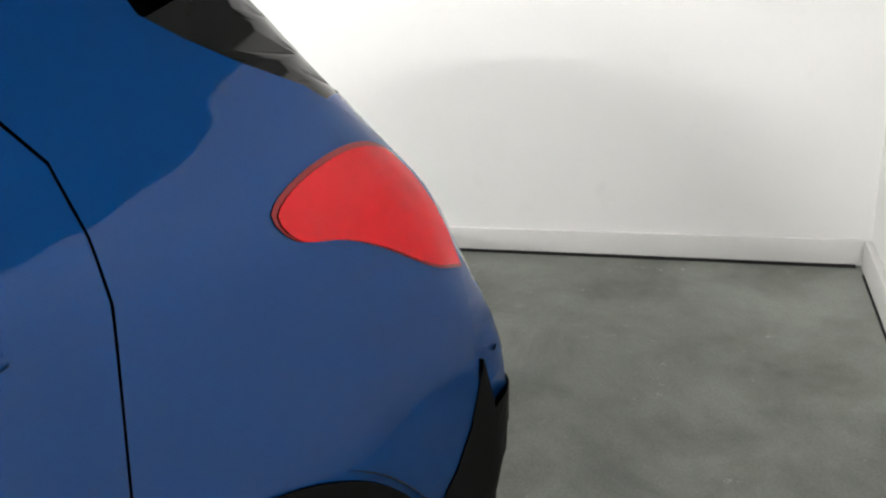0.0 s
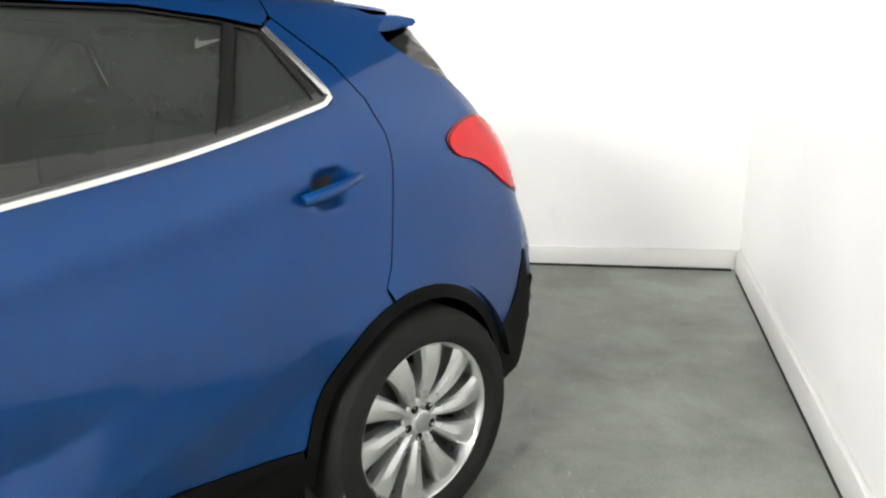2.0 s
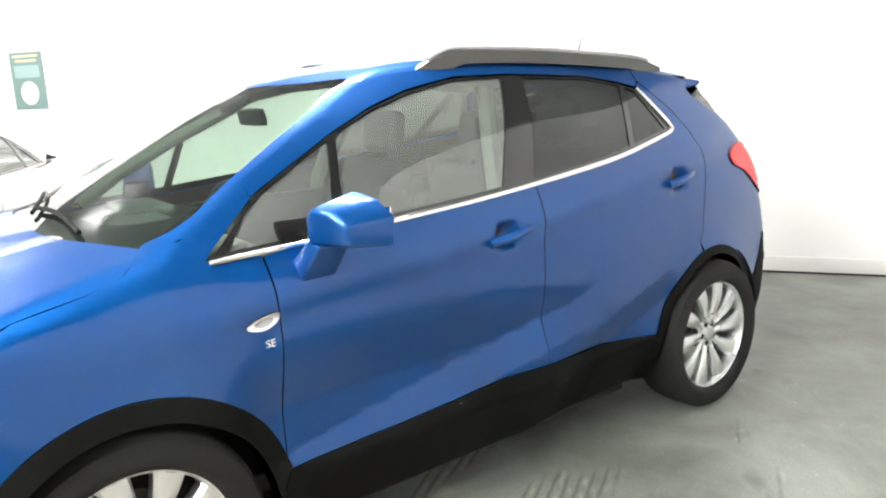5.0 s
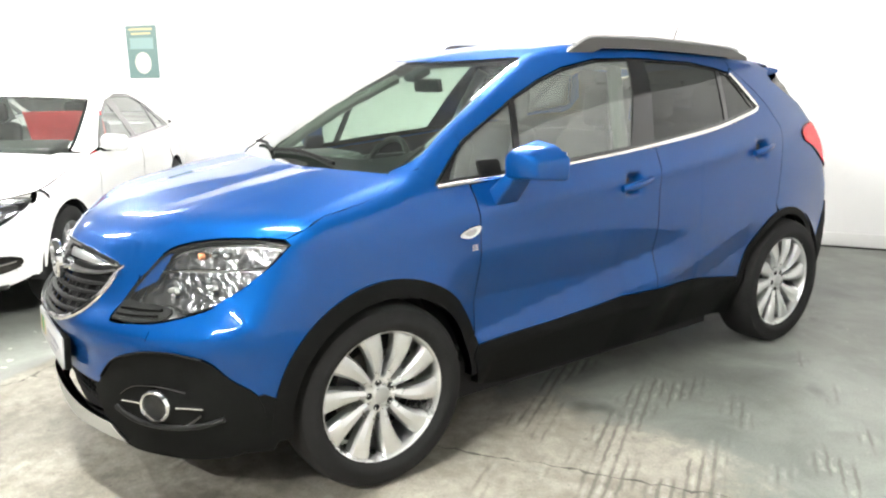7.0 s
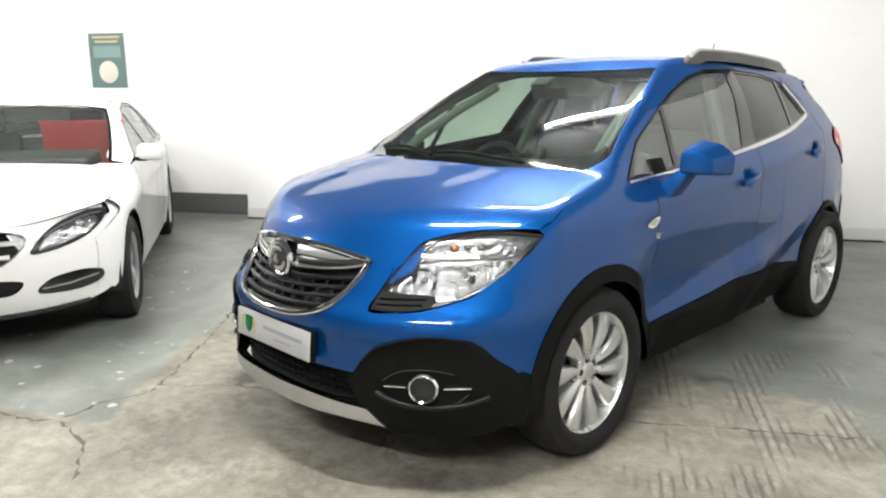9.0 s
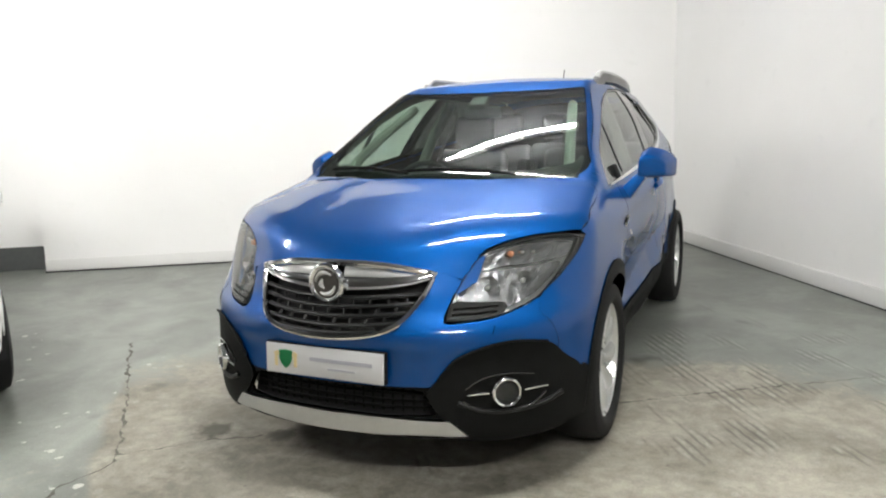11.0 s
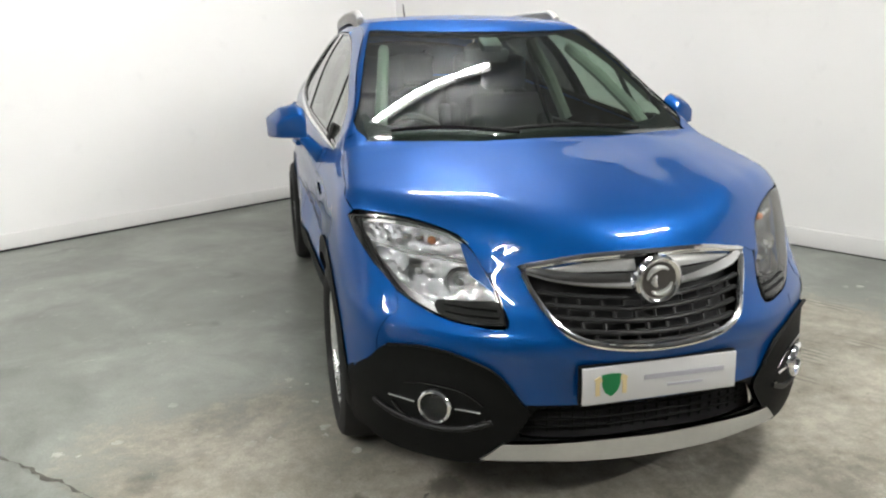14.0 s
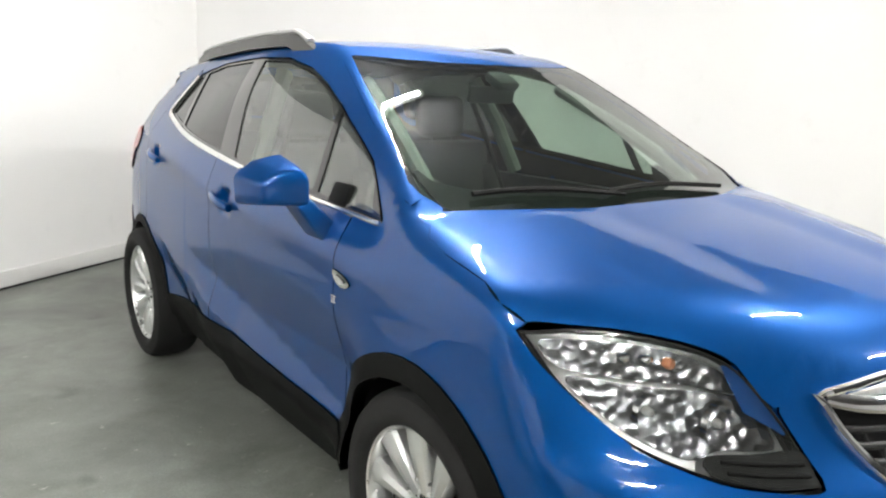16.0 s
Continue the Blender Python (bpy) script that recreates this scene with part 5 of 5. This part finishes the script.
    for s in (False, True):
        panel("inner_wing", f, [(-1.98, .55), (-1.95, .66), (-1.80, .72), (-1.55, .80), (-1.3, .84), (-.90, .915), (-.84, .80), (-1.0, .78), (-1.5, .70)], "flank", WHITE, sal, off=-.012, step=.1, rim=0, mirror=s)
        panel("lamp_bed", f, [(.34, .70), (.42, .60), (.60, .57), (.76, .62), (.82, .72), (.76, .78), (.60, .76), (.46, .74), (.36, .74)], "front", WHITE, sal, off=-.012, step=.08, rim=0, mirror=s)
    half = [(0, -2.13), (.3, -2.085), (.46, -2.015), (.60, -1.90), (.745, -1.69), (.792, -1.50), (.792, -1.2), (.755, -.93), (.60, -.905), (.3, -.93), (0, -.94)]
    panel("bonnet", f, rounded(mirror_half(half), .05), "above", WHITE, sal, off=.002, step=.06, rim=.006)
    scr = [(0, -.02), (.3, .01)] + seal[4::-1] + [(.66, -.875), (.3, -.905), (0, -.915)]
    panel("windscreen", f, rounded(mirror_half(scr), .05, True, range(2 * len(scr) - 2)), "above", SMOKED, sal, off=-.004, step=.08, rim=0, label="green-tinted windscreen")
    for s in (False, True):
        strip("screen_seal", f, rounded(seal[:5], .05, False), "above", .022, GLOSSBLACK, sal, mirror=s, off=.0)
    strip("screen_seal", f, rounded([(-.59, -.015), (-.3, .015), (0, -.015), (.3, .015), (.59, -.015)], .05, False), "above", .02, GLOSSBLACK, sal, off=.0)
    roof = [(0, -.03), (.3, .0)] + [(x + .003, y) for x, y in seal[4:] + cant] + [(0, 1.33)]
    panel("roof", f, rounded(mirror_half(roof), .06, True, range(2 * len(roof) - 2)), "above", WHITE, sal, off=-.003, step=.1)
    panel("rear_screen", f, rounded(mirror_half([(0, 1.34), (.52, 1.26), (.60, 1.72), (.5, 1.80), (0, 1.86)]), .06), "above", PRIVACY, sal, off=-.005, step=.1, rim=0)
    panel("boot_lid", f, rounded(mirror_half([(0, 1.865), (.5, 1.81), (.66, 1.75), (.70, 2.2), (.5, 2.33), (0, 2.38)]), .06), "above", WHITE, sal, off=-.003, step=.1)
    panel("rear_bumper", f, rounded(mirror_half([(0, .95), (.6, .95), (.74, .8), (.74, .35), (.5, .25), (0, .25)]), .06), "rear", WHITE, sal, off=-.003, step=.1)
    nose = [(0, .735), (.30, .728), (.44, .715), (.49, .66), (.462, .585), (.60, .600), (.72, .650), (.78, .70), (.81, .62), (.83, .45), (.80, .30), (.5, .235), (0, .225)]
    gr = [(0, .702), (.33, .696), (.440, .660), (.405, .590), (.30, .524), (0, .50)]
    lower = [(0, .455), (.30, .452), (.42, .43), (.36, .365), (0, .355)]
    gl, ll = rounded(mirror_half(gr), .04), rounded(mirror_half(lower), .04)
    panel("front_bumper", f, rounded(mirror_half(nose), .04), "front", WHITE, sal, off=-.002, holes=[gl, ll], step=.05)
    panel("grille_back", f, gl, "front", GLOSSBLACK, sal, off=-.03, step=.08, rim=0)
    panel("lower_intake", f, ll, "front", DARK, sal, off=-.03, step=.08, rim=0)
    part("grille_surround", tube([tuple(k) for k in on_body(f, gl, "front", .002)[0]], .006, 6, True), CHROME, sal)
    for z, w in ((.645, .415), (.575, .370)):
        for s in (1, -1):
            strip("grille_bar", f, [(.10 * s, z), (.22 * s, z), (w * s, z)], "front", .026, SILVER, sal, off=.0)
    star = part("badge", revolve([(.072, -.01), (.080, -.018), (.090, -.01), (.080, .0), (.072, -.01)], 30, "y"), CHROME, sal, "round chrome grille badge")
    star.location = (0, -2.215, .605)
    part("badge_field", revolve([(0, .0), (.075, .0)], 24, "y"), GLOSSBLACK, star)
    for k in range(3):
        part("badge_spoke", boxed((.014, .012, .075), (0, -.008, .036), None, .002), CHROME, star).rotation_euler = (0, math.radians(120 * k), 0)
    strip("front_lip", f, rounded([(-.70, .262), (-.4, .245), (0, .238), (.4, .245), (.70, .262)], .05, False), "front", .030, GLOSSBLACK, sal, off=.006)
    plate = part("number_plate", boxed((.52, .008, .111), bevel=.002), PAPER, sal, "white number plate with dark print")
    plate.matrix_basis = pose(0, -2.245, .415)
    for k, x in enumerate((-.205, -.135, -.065, .005, .085, .155, .220)):
        part("print_bar", boxed((.042, .002, .072), (x, -.0055, 0)), BAR, plate, smooth=False)
    part("dashboard", boxed((1.18, .5, .16), (0, -.60, .915), Matrix.Rotation(.08, 4, "X"), .05, 3), DASH, sal)
    bm = boxed((1.45, 2.6, .06), (0, .5, .32))
    for s in (-1, 1):
        box(bm, (.04, 2.0, .55), (s * .80, .2, .64))
    part("cabin_tub", bm, DASH, sal, smooth=False)
    bm = boxed((1.1, 1.1, .5), (0, fa, .46))
    box(bm, (1.1, 1.1, .5), (0, ra, .46))
    box(bm, (1.5, 2.0, .12), (0, 0, .22))
    part("underbody", bm, DARK, sal, smooth=False)
    for x in (-.37, .37):
        back = part("front_seat", boxed((.48, .14, .58), (x, .34, .82), Matrix.Rotation(-.25, 4, "X"), .05, 3), SEATCLOTH, sal)
        part("headrest", boxed((.26, .09, .17), (x, .43, 1.19), None, .04, 3), SEATCLOTH, back)
    for sx in (1, -1):
        for ya in (fa, ra):
            hub = part("wheel", revolve([(.19, -.12), (.205, .05), (.218, .078), (.226, .085), (.218, .09), (.20, .07)], 48), DARKALLOY, sal, "grey alloy wheel")
            hub.matrix_basis = Matrix.Translation((sx * .795, ya, wr)) @ (Matrix() if sx > 0 else Matrix.Rotation(math.pi, 4, "Z"))
            part("tyre", revolve([(.215, -.10), (.28, -.11), (.318, -.095), (.33, -.05), (.33, .05), (.318, .09), (.28, .105), (.235, .10), (.215, .085)], 56), RUBBER, hub)
            part("brake_disc", revolve([(0, .0), (.15, -.005), (.15, -.03)], 32), IRON, hub)
            part("wheel_well_back", revolve([(0, -.06), (.20, -.06)], 32), DARK, hub)
            part("hub_boss", revolve([(.06, .03), (.055, .06), (.03, .066), (0, .067)], 24), DARKALLOY, hub)
            mesh = None
            for k in range(10):
                if mesh is None:
                    bm = boxed((.03, .026, .16), (.05, 0, .13), None, .006)
                    mesh = part("spoke", bm, DARKALLOY, hub)
                    ob = mesh
                else:
                    ob = new("spoke", mesh.data)
                    ob.parent = hub
                ob.rotation_euler = (math.radians(72 * (k // 2) + (11 if k % 2 else -11)), 0, 0)
            bm = bmesh.new()
            inner = [(.40 * math.cos(radians(a)), .40 * math.sin(radians(a))) for a in range(-10, 191, 10)]
            rows = [[bm.verts.new((sx * x, ya + a, wr + b)) for a, b in inner] for x in (.55, .86)]
            for i in range(len(inner) - 1):
                bm.faces.new((rows[0][i], rows[0][i + 1], rows[1][i + 1], rows[1][i]))
            part("arch_liner", bm, DARK, sal)
    return sal


SALOON = pose(-4.06, -1.79, 0, 0, 0, 60.6)
saloon = build_saloon(SALOON, "white four-door saloon with a black grille")
tagged(copy_thing(saloon, SALOON @ pose(-2.0, 1.45, 0) @ Matrix.Diagonal((1, 1, 1.07, 1))), "white saloon half hidden behind another white saloon")
card = thing("dashboard_card", SALOON @ pose(.43, -.06, 1.02, -66, 0, 0), "red card with pale print behind the windscreen", "sign")
part("card", boxed((.60, .42, .004), bevel=.0015), REDCARD, card, smooth=False)
for a, z in ((.32, .055), (.26, .005), (.30, -.045)):
    part("print_bar", boxed((a, .022, .002), (0, z, .0035)), PALEPRINT, card, smooth=False)

# poster on the set-back wall
q = ROOM.inverted() @ Vector((-6.73, -.07, 0))
poster = thing("wall_poster", ROOM @ pose(q.x, .195, 1.77, 0, 0, 0), "dark teal poster with a pale round seal on the wall", "poster")
part("sheet", boxed((.47, .006, .62), (0, 0, 0)), TEAL, poster, smooth=False)
part("seal", revolve([(0, -.0045), (.12, -.0045), (.125, -.003)], 36, "y"), PALEPRINT, poster).location = (.0, 0, -.13)
part("picture", boxed((.36, .002, .13), (0, -.004, .10)), PALETEAL, poster, smooth=False)
for a, z in ((.36, .265), (.30, .215)):
    part("print_bar", boxed((a, .002, .022), (0, -.004, z)), GOLD, poster, smooth=False)


# cracks in the floor
def crack(points, width, label):
    bm = bmesh.new()
    rng = random.Random(len(points))
    pts = rounded(points, .035, False)
    rows = []
    for i, (x, y) in enumerate(pts):
        a, b = pts[max(i - 1, 0)], pts[min(i + 1, len(pts) - 1)]
        d = Vector((b[0] - a[0], b[1] - a[1], 0)).normalized()
        n = Vector((-d.y, d.x, 0))
        w = width * rng.choice((.15, .35, .6, .9, 1.3, 2.0)) * (.3 if i in (0, len(pts) - 1) else 1)
        c = Vector((x, y, .0035)) + n * rng.uniform(-.012, .012)
        rows.append((bm.verts.new(c - n * w / 2), bm.verts.new(c + n * w / 2)))
    for a, b in zip(rows, rows[1:]):
        bm.faces.new((a[0], b[0], b[1], a[1]))
    ob = mesh_object("floor_crack", bm, CRACK)
    return tagged(ob, label, kind="structure")


crack([(-2.36, -.86), (-1.91, -1.32), (-1.60, -1.62), (-1.37, -1.86), (-1.13, -2.12), (-1.05, -2.24), (-1.08, -2.45), (-1.03, -2.65), (-1.10, -2.74), (-1.3, -2.83), (-2.0, -3.2)], .012, "dark crack across the concrete floor")
crack([(-1.11, -2.17), (-.98, -2.07), (-.82, -1.91), (-.60, -1.78)], .010, "dark crack in the concrete floor")
crack([(-1.02, -2.66), (-.69, -2.68), (-.43, -2.81)], .012, "short crack in the concrete floor")
crack([(.60, -1.0), (.81, -.87), (1.17, -.62), (1.66, -.30), (2.3, .10)], .010, "straight joint in the concrete floor")
